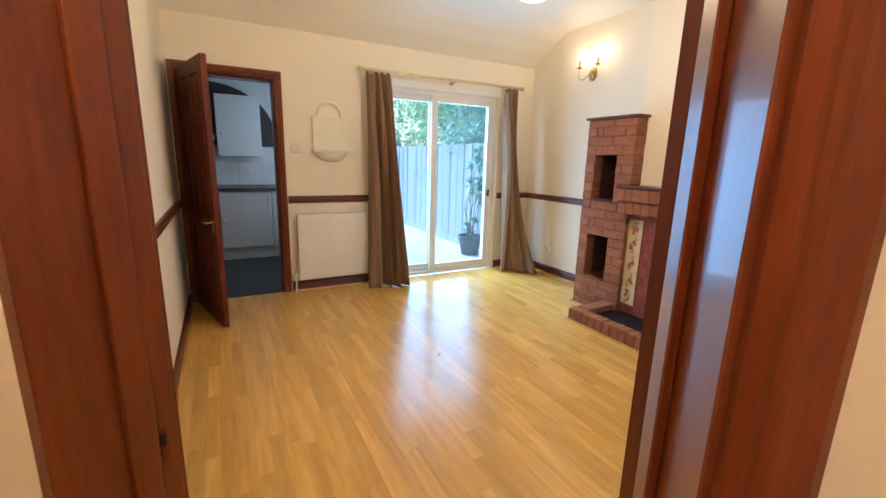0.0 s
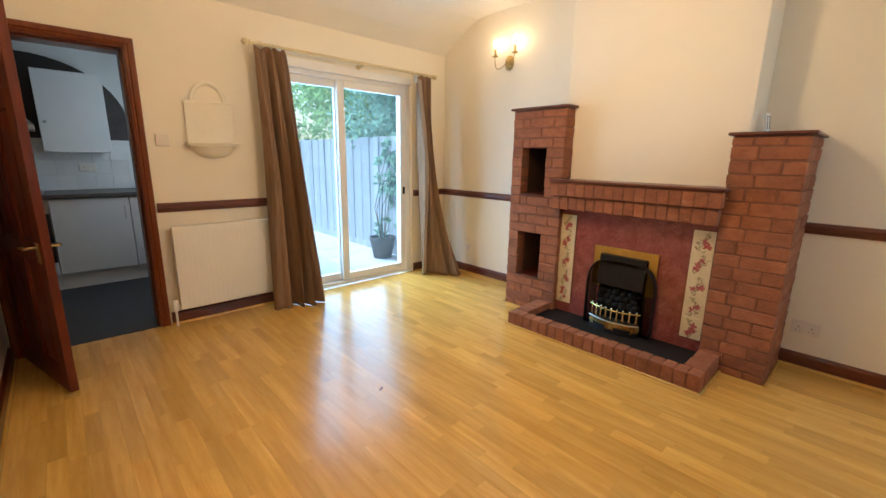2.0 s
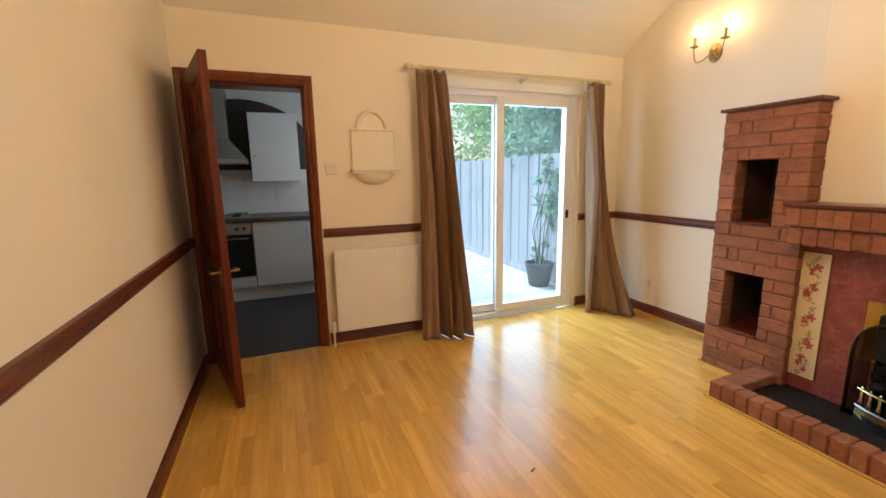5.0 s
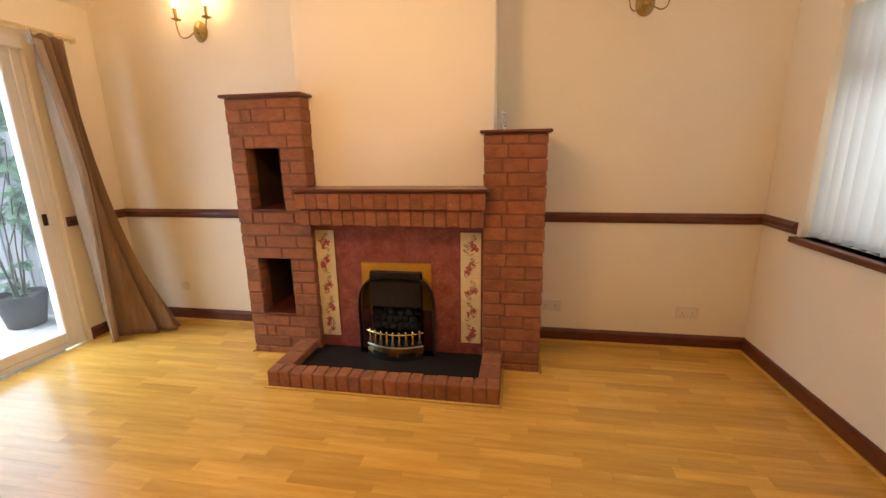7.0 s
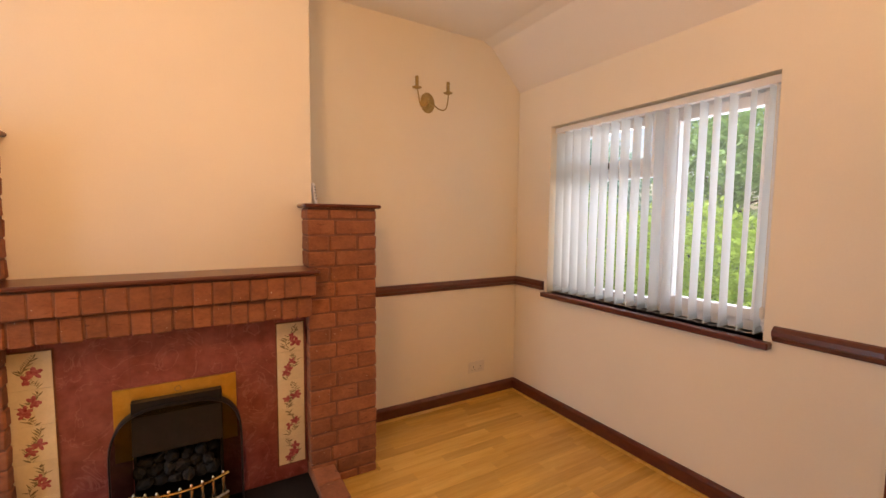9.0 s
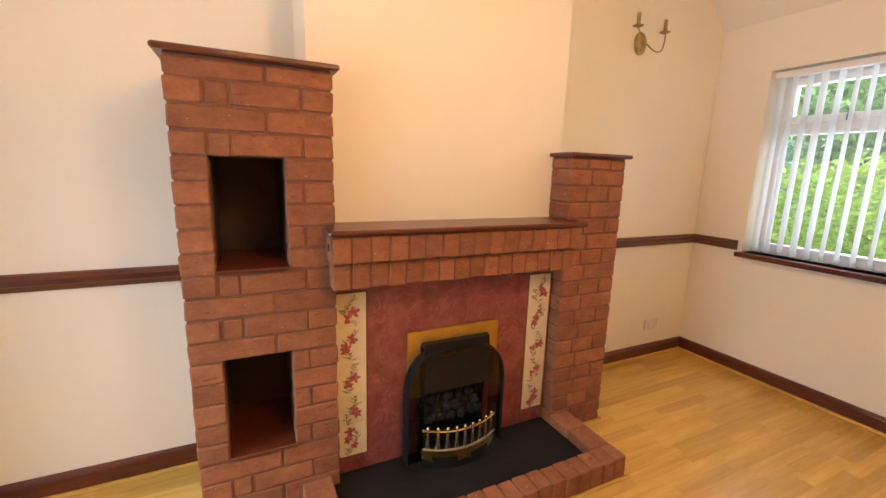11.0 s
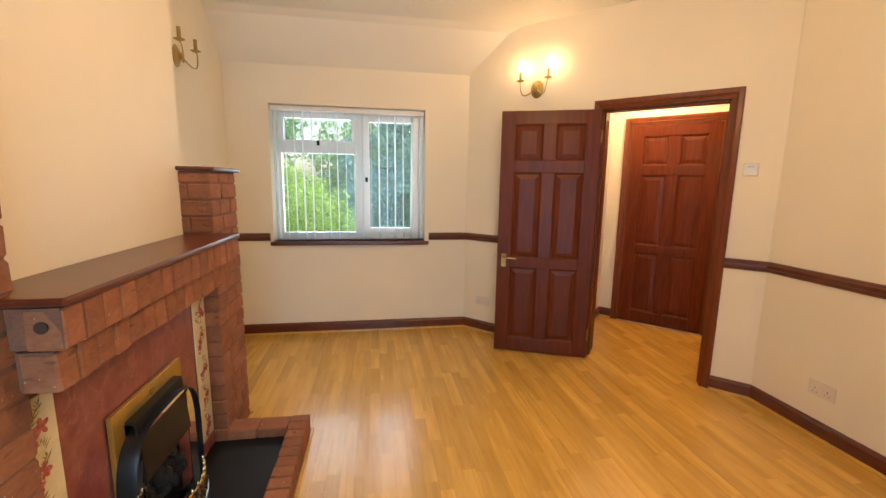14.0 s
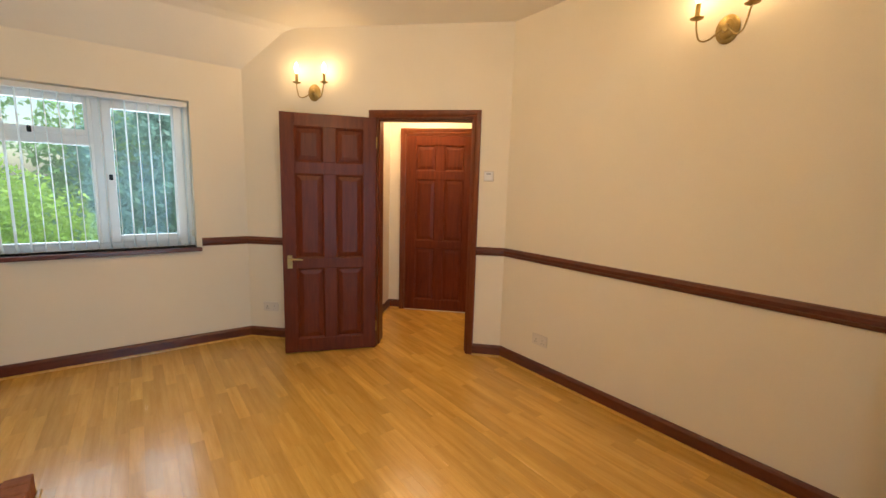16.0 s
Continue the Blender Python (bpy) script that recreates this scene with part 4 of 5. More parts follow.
bm = bmesh.new()
tube(bm, [(bowx(y), y, 0.175) for y in [-0.185 + 0.37 * i / 16 for i in range(17)]], 0.007, 8)
part("top_bar", bm, M_BRASS, gf, "polished brass bar", smooth=True)
bm = bmesh.new()
ys = [-0.185 + 0.37 * i / 16 for i in range(17)]
for a, b in zip(ys, ys[1:]):
    pa, pb = bowx(a), bowx(b)
    za, zb = [0.020 + 0.012 * math.cos(y * 34) + 0.25 * y * y for y in (a, b)]
    q = [bm.verts.new(c) for c in ((pa - 0.010, a, za), (pb - 0.010, b, zb), (pb, b, 0.085), (pa, a, 0.085), (pa + 0.006, a, za), (pb + 0.006, b, zb), (pb + 0.006, b, 0.085), (pa + 0.006, a, 0.085))]
    for f in ((0, 1, 2, 3), (4, 7, 6, 5), (0, 4, 5, 1), (3, 2, 6, 7)):
        bm.faces.new([q[k] for k in f])
bmesh.ops.remove_doubles(bm, verts=bm.verts, dist=0.0005)
part("apron", bm, M_BRASS, gf, "cast brass apron", smooth=True)
for i in range(9):
    y = -0.165 + 0.33 * i / 8
    bm = bmesh.new()
    turned(bm, [(0.006, 0.115), (0.010, 0.125), (0.011, 0.145), (0.006, 0.165), (0.008, 0.195), (0.005, 0.205), (0.007, 0.213), (0.007, 0.220), (0.002, 0.226)], 10, pose(bowx(y), y, -0.030))
    part("baluster", bm, M_DAYLIT_BRASS, gf, smooth=True)
bm = bmesh.new()
tube(bm, [(bowx(y) - 0.008, y, 0.088) for y in ys], 0.0055, 8)
part("front_rail", bm, M_STEEL, gf, "bright steel rail across the fire front", smooth=True)
bm = bmesh.new()
for a, b in zip(ys, ys[1:]):
    q = [bm.verts.new(c) for c in ((bowx(a) - 0.014, a, 0.0), (bowx(b) - 0.014, b, 0.0), (bowx(b) - 0.006, b, 0.050), (bowx(a) - 0.006, a, 0.050), (-0.004, a, 0.05), (-0.004, b, 0.05))]
    bm.faces.new([q[0], q[1], q[2], q[3]])
    bm.faces.new([q[3], q[2], q[5], q[4]])
bmesh.ops.remove_doubles(bm, verts=bm.verts, dist=0.0005)
part("ash_pan", bm, M_BLACK, gf)
bm = bmesh.new()
tube(bm, [(-0.006, 0.012 * math.cos(a), 0.585 + 0.012 * math.sin(a)) for a in [2 * math.pi * k / 12 for k in range(13)]], 0.002, 6)
part("pull_ring", bm, M_OLDBRASS, gf)

# ---- white remote control standing on the lower tower ----
rc = thing("remote_control", pose(4.215, 2.455, 1.4785, 0, -8, -120), "white remote control leaning on the chimney breast", "remote control")
part("body", boxes(((-0.008, -0.020, 0.001), (0.008, 0.020, 0.125)), bevel=0.005), M_UPVC, rc)
for i in range(5):
    for s in (-1, 1):
        part("button", boxes(((0.008, s * 0.008 - 0.004, 0.030 + i * 0.017), (0.0095, s * 0.008 + 0.004, 0.040 + i * 0.017)), bevel=0.0005), M_BLACK, rc)

# ---- a dry leaf scrap on the floor ----
lf = thing("leaf_scrap", pose(2.21, 3.695, 0.0005, 0, 0, 25), "small dry brown leaf scrap on the floor", "leaf")
bm = bmesh.new()
prism(bm, [(-0.014, 0.0), (-0.006, 0.005), (0.004, 0.002), (0.015, 0.006), (0.006, 0.0005)], -0.004, 0.005)
part("scrap", bm, M_BARK, lf)

# ---- radiator ----
rad = thing("radiator", pose(1.585, 5.55, 0), "cream white panel radiator below the dado rail", "radiator")
bm = bmesh.new()
n = 20
W = 0.737
prof = [(0.0, -0.088), (0.0, -0.098)]
for i in range(n * 6 + 1):
    prof.append((0.02 + (W - 0.04) * i / (n * 6), -0.100 - 0.0010 * max(0.0, math.sin(2 * math.pi * i / 6)) ** 0.5))
prof += [(W, -0.098), (W, -0.088)]
lo = [bm.verts.new((x, y, 0.135)) for x, y in prof]
hi = [bm.verts.new((x, y, 0.775)) for x, y in prof]
bm.faces.new(lo)
bm.faces.new(hi[::-1])
for i in range(len(prof)):
    k = (i + 1) % len(prof)
    bm.faces.new((lo[i], lo[k], hi[k], hi[i]))
part("panel", bm, M_RAD, rad)
part("grille", boxes(((0.004, -0.087, 0.758), (W - 0.004, -0.035, 0.776)), bevel=0.002), M_RAD, rad)
for x in (0, W):
    part("side_cover", boxes(((x - 0.002, -0.098, 0.140), (x + 0.002, -0.034, 0.772))), M_RAD, rad)
part("rear_panel", boxes(((0.01, -0.050, 0.14), (W - 0.01, -0.034, 0.757))), M_RAD, rad)
part("bracket", boxes(((0.12, -0.034, 0.3), (0.15, -0.001, 0.6)), ((0.58, -0.034, 0.3), (0.61, -0.001, 0.6))), M_RAD, rad)
bm = bmesh.new()
tube(bm, [(0.0, -0.07, 0.165), (-0.030, -0.07, 0.165), (-0.036, -0.07, 0.155), (-0.036, -0.07, 0.001)], 0.0085, 10)
turned(bm, [(0.016, 0.12), (0.019, 0.13), (0.019, 0.19), (0.013, 0.205)], 14, pose(-0.036, -0.07, 0))
part("valve", bm, M_UPVC, rad, "white radiator valve and pipe", smooth=True)

# ---- plaster wall shelf ----
sh = thing("wall_shelf", pose(1.938, NORTH, 0), "cream plaster wall shelf with arched back and shell bracket", "wall shelf")
bm = bmesh.new()
box(bm, (-0.172, -0.026, 1.396), (0.172, -0.001, 1.690), 0.012, seg=3)
part("backboard", bm, M_PLASTER, sh)
bm = bmesh.new()
box(bm, (-0.168, -0.030, 1.684), (0.168, -0.001, 1.700), 0.006, seg=2)
part("ledge", bm, M_PLASTER, sh)
bm = bmesh.new()
tube(bm, [(0.112 * math.cos(a), -0.004, 1.700 + 0.130 * math.sin(a)) for a in [math.pi * k / 28 for k in range(29)]], 0.017, 12)
part("arch", bm, M_PLASTER, sh, smooth=True)
bm = bmesh.new()
box(bm, (-0.183, -0.100, 1.378), (0.183, -0.001, 1.399), 0.005)
box(bm, (-0.172, -0.090, 1.364), (0.172, -0.001, 1.378), 0.003)
part("shelf", bm, M_PLASTER, sh)
bm = bmesh.new()
rings = []
for j in range(7):
    b = math.pi / 2 * j / 6
    rings.append([bm.verts.new((0.150 * math.cos(b) * math.cos(a), -0.001 - 0.078 * math.cos(b) * math.sin(a), 1.364 - 0.088 * math.sin(b))) for a in [math.pi * k / 18 for k in range(19)]])
for p, q in zip(rings, rings[1:]):
    for k in range(18):
        bm.faces.new((p[k], p[k + 1], q[k + 1], q[k]))
part("shell_bracket", bm, M_PLASTER, sh, smooth=True)


# ---- switches and sockets ----
def plate(name, m, w, h, label, category, rockers=(), holes=0):
    """Local x along the wall, y out of it, z up."""
    ob = thing(name, m, label, category, "sockets" if "socket" in name else "")
    part("faceplate", boxes(((-w / 2, 0.0005, -h / 2), (w / 2, 0.011, h / 2)), bevel=0.003), M_PLASTIC, ob)
    for x in rockers:
        part("rocker", boxes(((x - 0.007, 0.011, 0.010 if holes else -0.012), (x + 0.007, 0.0145, 0.030 if holes else 0.012)), bevel=0.001), M_PLASTIC, ob)
    for i in range(holes):
        x = (i - (holes - 1) / 2) * 0.066
        part("pin_holes", boxes(((x - 0.002, 0.011, -0.004), (x + 0.002, 0.0113, 0.008)), ((x - 0.014, 0.011, -0.022), (x - 0.008, 0.0113, -0.018)), ((x + 0.008, 0.011, -0.022), (x + 0.014, 0.0113, -0.018))), M_BLACK, ob)
    return ob


plate("light_switch", pose(1.612, NORTH, 1.402, 0, 0, 180), 0.086, 0.086, "cream plastic light switch on the wall", "light switch", (-0.014, 0.014))
plate("socket", pose(EAST, 2.105, 0.270, 0, 0, 90), 0.146, 0.086, "cream double wall socket beside the fireplace", "socket", (-0.058, 0.058), 2)
plate("socket", pose(EAST, 1.190, 0.255, 0, 0, 90), 0.146, 0.086, "cream double wall socket near the corner", "socket", (-0.058, 0.058), 2)
plate("socket", pose(EAST, 5.095, 0.300, 0, 0, 90), 0.070, 0.070, "small cream aerial socket near the corner", "socket")
plate("socket", DN @ pose(-0.835, 0, 0.300, 0, 0, 180), 0.146, 0.086, "cream double wall socket beside the open door", "socket", (-0.058, 0.058), 2)
plate("socket", pose(WEST, 2.885, 0.280, 0, 0, -90), 0.146, 0.086, "cream double wall socket on the plain wall", "socket", (-0.058, 0.058), 2)
th = plate("thermostat", DN @ pose(1.125, 0, 1.535, 0, 0, 180), 0.085, 0.085, "white square room thermostat on the wall", "thermostat")
part("dial", boxes(((-0.036, 0.011, -0.036), (0.036, 0.026, 0.038)), bevel=0.003), M_UPVC, th)
part("display", boxes(((-0.018, 0.026, 0.012), (0.018, 0.0266, 0.026))), M_STEEL, th)


# ---- wall lights ----
def sconce(m, label, lit):
    """Local y points out of the wall, x along it."""
    ob = thing("wall_light", m, label, "wall light", "brass wall lights")
    bm = bmesh.new()
    turned(bm, [(0.052, 0.0005), (0.056, 0.004), (0.050, 0.010), (0.040, 0.013), (0.036, 0.020), (0.018, 0.026), (0.014, 0.040), (0.002, 0.044)], 24, pose(0, 0, 0, -90, 0, 0) @ Matrix.Diagonal((1, 1.25, 1, 1)))
    part("backplate", bm, M_OLDBRASS, ob, smooth=True)
    for s in (-1, 1):
        bm = bmesh.new()
        pts = []
        for i in range(19):
            k = i / 18
            x = 0.020 + 0.105 * k
            z = 0.006 - 0.062 * math.sin(math.pi * min(1, k * 1.18)) ** 1.0 + 0.055 * max(0, k - 0.62) / 0.38
            pts.append((s * (0.008 + 0.112 * math.sin(k * math.pi / 2)), 0.030 + 0.060 * math.sin(k * math.pi * 0.7), z))
        tube(bm, pts, 0.0042, 8)
        arm = part("arm", bm, M_OLDBRASS, ob, smooth=True)
        ex, ey, ez = pts[-1]
        bm = bmesh.new()
        turned(bm, [(0.005, ez - 0.006), (0.030, ez + 0.004), (0.033, ez + 0.007), (0.012, ez + 0.008), (0.0125, ez + 0.020), (0.0115, ez + 0.022), (0.0115, ez + 0.078), (0.004, ez + 0.079)], 18, pose(ex, ey, 0))
        part("candle_holder", bm, M_OLDBRASS, arm, smooth=True)
        if (s in lit):
            bm = bmesh.new()
            turned(bm, [(0.006, ez + 0.079), (0.010, ez + 0.088), (0.0165, ez + 0.105), (0.0175, ez + 0.118), (0.012, ez + 0.140), (0.005, ez + 0.156), (0.001, ez + 0.164)], 14, pose(ex, ey, 0))
            bulb = part("bulb", bm, M_BULB, arm, "lit candle bulb", smooth=True)
            bulb.visible_shadow = False
            lamp("bulb_light", 'POINT', m @ pose(ex, ey, ez + 0.12), SCONCE_W, WARM, 0.015)
    return ob


sconce(pose(EAST, 4.625, 2.225, 0, 0, 90), "lit brass wall light with two candle bulbs", (-1, 1))
sconce(pose(EAST, 1.640, 2.205, 0, 0, 90), "unlit brass wall light with empty candle holders", ())
sconce(DN @ pose(-0.375, 0, 2.200, 0, 0, 180), "lit brass wall light above the open door", (-1, 1))
sconce(pose(WEST, 3.940, 2.255, 0, 0, -90), "brass wall light with candle bulbs", (-1, 1))

# ---- ceiling pendant ----
PX, PY = 2.50, 3.28
pl = thing("pendant_light", pose(PX, PY, 2.765), "white pendant light hanging from the ceiling", "pendant light")
bm = bmesh.new()
turned(bm, [(0.045, -0.071), (0.050, -0.063), (0.050, -0.044)], 20)
tube(bm, [(0, 0, -0.060), (0, 0, -0.39)], 0.004, 8)
part("rose_and_cord", bm, M_UPVC, pl, smooth=True)
bm = bmesh.new()
turned(bm, [(0.035, -0.384), (0.060, -0.394), (0.105, -0.429), (0.130, -0.479), (0.130, -0.529), (0.105, -0.574), (0.060, -0.601), (0.010, -0.609)], 28)
g = part("globe", bm, M_SHADE, pl, "glowing white glass globe", smooth=True)
g.visible_shadow = False
lamp("pendant_bulb", 'POINT', pose(PX, PY, 2.235), ROOM_W, WARM, 0.13)

# ---- hall light ----
hc = DN @ Vector((0.40, 0.80, 0))
hl = thing("hall_light", pose(hc.x, hc.y, 2.449), "white round hall ceiling light", "ceiling light")
bm = bmesh.new()
turned(bm, [(0.030, -0.075), (0.100, -0.062), (0.135, -0.035), (0.140, -0.001)], 26)
g = part("diffuser", bm, M_SHADE, hl, smooth=True)
g.visible_shadow = False
lamp("hall_bulb", 'POINT', pose(hc.x, hc.y, 2.36), HALL_W, (1.0, 0.76, 0.50), 0.08)

# ---- kitchen ----
KY = 7.75
setting("kitchen_wall_back", boxes(((-0.6, KY, -0.1), (2.42, KY + 0.1, 2.5))), M_KWALL, "pale grey kitchen wall", "wall")
setting("kitchen_wall_left", boxes(((-0.7, 5.831, -0.1), (-0.6, KY, 2.5))), M_KWALL, "pale grey kitchen wall", "wall")
setting("kitchen_wall_window", boxes(*wall_boxes(5.831, KY, 2.5, 0.12, [(6.2, 7.2, 1.0, 2.1)]), m=pose(2.3, 0, 0) @ Matrix(((0, 1, 0, 0), (1, 0, 0, 0), (0, 0, 1, 0), (0, 0, 0, 1)))), M_KWALL, "pale grey kitchen wall with a window", "wall")
setting("kitchen_ceiling", boxes(((-0.7, 5.831, 2.42), (2.42, KY + 0.1, 2.5))), M_CEIL, "white kitchen ceiling", "ceiling")
lamp("kitchen_daylight", 'AREA', look((2.29, 6.7, 1.55), (0.9, 6.9, 1.0)), KITCHEN_W, (0.52, 0.74, 1.0), 0.95, 1.0)
# flat dark arch painted for the shade inside an alcove that isn't modelled
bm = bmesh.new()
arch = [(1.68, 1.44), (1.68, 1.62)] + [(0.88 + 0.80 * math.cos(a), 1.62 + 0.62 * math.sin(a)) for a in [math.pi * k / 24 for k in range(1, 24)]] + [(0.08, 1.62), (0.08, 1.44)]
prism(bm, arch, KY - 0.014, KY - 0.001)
setting("arch_panel", bm, M_ALCOVE, "dark arched sheet standing for the shaded kitchen alcove behind the cabinet", "wall panel")
splash = thing("splashback", pose(0, KY, 0), "white square tile splashback", "splashback", kind="structure")
TILE = finish(boxes(((-0.0735, -0.009, -0.0735), (0.0735, -0.001, 0.0735)), bevel=0.0015), "tile", M_KTILE)
for i in range(16):
    for j in range(3):
        part("tile", TILE, None, splash, m=pose(-0.1 + i * 0.15, 0, 0.998 + j * 0.15))


def base_unit(name, x0, x1, label, oven=False):
    ob = thing(name, pose(x0, 7.15, 0), label, "cabinet" if not oven else "oven")
    w = x1 - x0
    part("carcass", boxes(((0.002, 0.02, 0.15), (w - 0.002, 0.59, 0.879))), M_UNIT, ob)
    part("plinth", boxes(((0.0, 0.045, 0.0), (w, 0.060, 0.149))), M_UNIT, ob)
    if not oven:
        d = part("door", boxes(((0.003, 0.0, 0.158), (w - 0.003, 0.019, 0.872)), bevel=0.002), M_UNIT, ob)
        bm = bmesh.new()
        tube(bm, [(w - 0.045, 0.0, 0.79), (w - 0.045, -0.025, 0.79), (w - 0.045, -0.025, 0.66), (w - 0.045, 0.0, 0.66)], 0.005, 8)
        part("handle", bm, M_STEEL, d, smooth=True)
    else:
        part("door", boxes(((0.004, -0.012, 0.285), (w - 0.004, 0.018, 0.745)), bevel=0.003), M_BLACK, ob)
        part("oven_glass", boxes(((0.075, -0.015, 0.330), (w - 0.075, -0.0125, 0.660)), bevel=0.001), M_SLATE, ob, "black oven glass")
        bm = bmesh.new()
        tube(bm, [(0.05, -0.012, 0.705), (0.05, -0.045, 0.705), (w - 0.05, -0.045, 0.705), (w - 0.05, -0.012, 0.705)], 0.008, 8)
        part("handle", bm, M_STEEL, ob, smooth=True)
        part("control_panel", boxes(((0.004, -0.010, 0.750), (w - 0.004, 0.018, 0.872)), bevel=0.002), M_STEEL, ob)
        part("clock", boxes(((w * 0.5 - 0.045, -0.012, 0.795), (w * 0.5 + 0.045, -0.0102, 0.830))), M_BLACK, ob)
        for x in (0.08, 0.15, w - 0.15, w - 0.08):
            bm = bmesh.new()
            turned(bm, [(0.018, 0), (0.016, 0.02), (0.004, 0.022)], 12, pose(x, -0.010, 0.811, 90, 0, 0))
            part("knob", bm, M_BLACK, ob)
        part("drawer_front", boxes(((0.004, 0.0, 0.158), (w - 0.004, 0.018, 0.278)), bevel=0.002), M_UNIT, ob)
    return ob


base_unit("base_cabinet", 0.928, 1.528, "white kitchen base cabinet with a plain door")
base_unit("base_cabinet", 1.530, 2.130, "white kitchen base cabinet beside the window")
base_unit("oven", 0.326, 0.926, "steel and black built-in oven under the worktop", True)
base_unit("base_cabinet", -0.276, 0.324, "white kitchen base cabinet beside the oven")
wt = thing("worktop", pose(0, 0, 0), "dark speckled kitchen worktop", "worktop")
part("slab", boxes(((-0.59, 7.115, 0.880), (2.29, 7.735, 0.920)), bevel=0.006), M_TOP, wt)
hob = thing("gas_hob", pose(0.63, 7.43, 0.9205), "black gas hob set in the worktop", "hob")
part("plate", boxes(((-0.28, -0.24, 0), (0.28, 0.24, 0.008)), bevel=0.003), M_STEEL, hob)
for x in (-0.14, 0.14):
    for y in (-0.11, 0.11):
        bm = bmesh.new()
        turned(bm, [(0.045, 0.008), (0.045, 0.016), (0.030, 0.022), (0.004, 0.023)], 16, pose(x, y, 0))
        part("burner", bm, M_BLACK, hob)
        part("pan_support", boxes(((x - 0.1, y - 0.004, 0.026), (x + 0.1, y + 0.004, 0.034)), ((x - 0.004, y - 0.1, 0.0262), (x + 0.004, y + 0.1, 0.0342)), ((x - 0.1, y - 0.004, 0.008), (x - 0.092, y + 0.004, 0.03)), ((x + 0.092, y - 0.004, 0.008), (x + 0.1, y + 0.004, 0.03))), M_BLACK, hob)
wc = thing("wall_cabinet", pose(0.965, 7.42, 1.305), "white kitchen wall cabinet with a plain door", "cabinet")
part("carcass", boxes(((0.0, 0.020, 0.0), (0.515, 0.315, 0.755))), M_UNIT, wc)
d = part("door", boxes(((0.002, 0.0, 0.002), (0.513, 0.019, 0.753)), bevel=0.003), M_UNIT, wc)
bm = bmesh.new()
turned(bm, [(0.006, 0), (0.006, 0.014), (0.014, 0.020), (0.013, 0.028), (0.003, 0.031)], 14, pose(0.045, 0.0, 0.28, 90, 0, 0))
part("knob", bm, M_STEEL, d, smooth=True)
hd = thing("cooker_hood", pose(0.63, 7.735, 1.50), "steel chimney cooker hood over the hob", "cooker hood")
bm = bmesh.new()
lo = [bm.verts.new(c) for c in ((-0.30, -0.48, 0.05), (0.30, -0.48, 0.05), (0.30, 0, 0.05), (-0.30, 0, 0.05))]
hi = [bm.verts.new(c) for c in ((-0.13, -0.25, 0.27), (0.13, -0.25, 0.27), (0.13, 0, 0.27), (-0.13, 0, 0.27))]
bm.faces.new(lo[::-1])
bm.faces.new(hi)
for k in range(4):
    bm.faces.new((lo[k], lo[(k + 1) % 4], hi[(k + 1) % 4], hi[k]))
part("canopy", bm, M_STEEL, hd)
part("rim", boxes(((-0.30, -0.48, 0.0), (0.30, 0.0, 0.05)), bevel=0.003), M_STEEL, hd)
part("duct", boxes(((-0.125, -0.245, 0.27), (0.125, 0.0, 0.90)), bevel=0.003), M_STEEL, hd)
ks = plate("socket", pose(1.28, KY - 0.010, 1.15, 0, 0, 180), 0.146, 0.086, "white double socket on the kitchen tiles", "socket", (-0.058, 0.058), 2)

# ---- garden ----
setting("ground", boxes(((-200, -200, -0.5), (200, 200, -0.14))), M_GRASS, "green lawn round the house", "ground")
pv = thing("patio_paving", pose(0, 0, 0), "pale grey concrete slab patio", "paving", kind="structure")
SLABS = finish(boxes(((-0.296, -0.296, -0.05), (0.296, 0.296, 0.0)), bevel=0.005), "slab", M_PAVE)
for i in range(4):
    for j in range(10):
        part("slab", SLABS, None, pv, m=pose(2.72 + i * 0.6, 6.14 + j * 0.6, -0.095 + random.uniform(-0.003, 0.003), 0, 0, random.choice((0, 90, 180, 270))))

fence = thing("fence", pose(4.52, 0, -0.14), "weathered grey vertical board garden fence", "fence")
BOARD = finish(boxes(((-0.008, -0.066, 0.0), (0.008, 0.066, 1.70)), bevel=0.003), "board", M_FENCE)
for i in range(76):
    part("board", BOARD, None, fence, m=pose(random.uniform(-0.002, 0.002) + (0.004 if i % 2 else -0.004), 5.93 + i * 0.118, 0.03 + random.uniform(-0.006, 0.006), 0, random.uniform(-0.3, 0.3), random.uniform(-0.7, 0.7)))
for y in (5.95, 7.75, 9.55, 11.35, 13.15, 14.95):
    part("post", boxes(((0.02, y - 0.045, 0), (0.10, y + 0.045, 1.76)), bevel=0.004), M_FENCE, fence)
for z in (0.3, 0.95, 1.6):
    part("arris_rail", boxes(((0.016, 5.9, z), (0.05, 14.9, z + 0.06))), M_FENCE, fence)
part("gravel_board", boxes(((-0.012, 5.9, 0.0), (0.016, 14.9, 0.15)), bevel=0.003), M_FENCE, fence)
fe = thing("fence", pose(0, 14.9, -0.14), "weathered grey fence across the end of the garden", "fence")
BOARD2 = finish(boxes(((-0.062, -0.008, 0.0), (0.062, 0.008, 1.70)), bevel=0.003), "board", M_FENCE)
for i in range(60):
    part("board", BOARD2, None, fe, m=pose(-2.5 + i * 0.118, (0.006 if i % 2 else -0.006), 0.02))


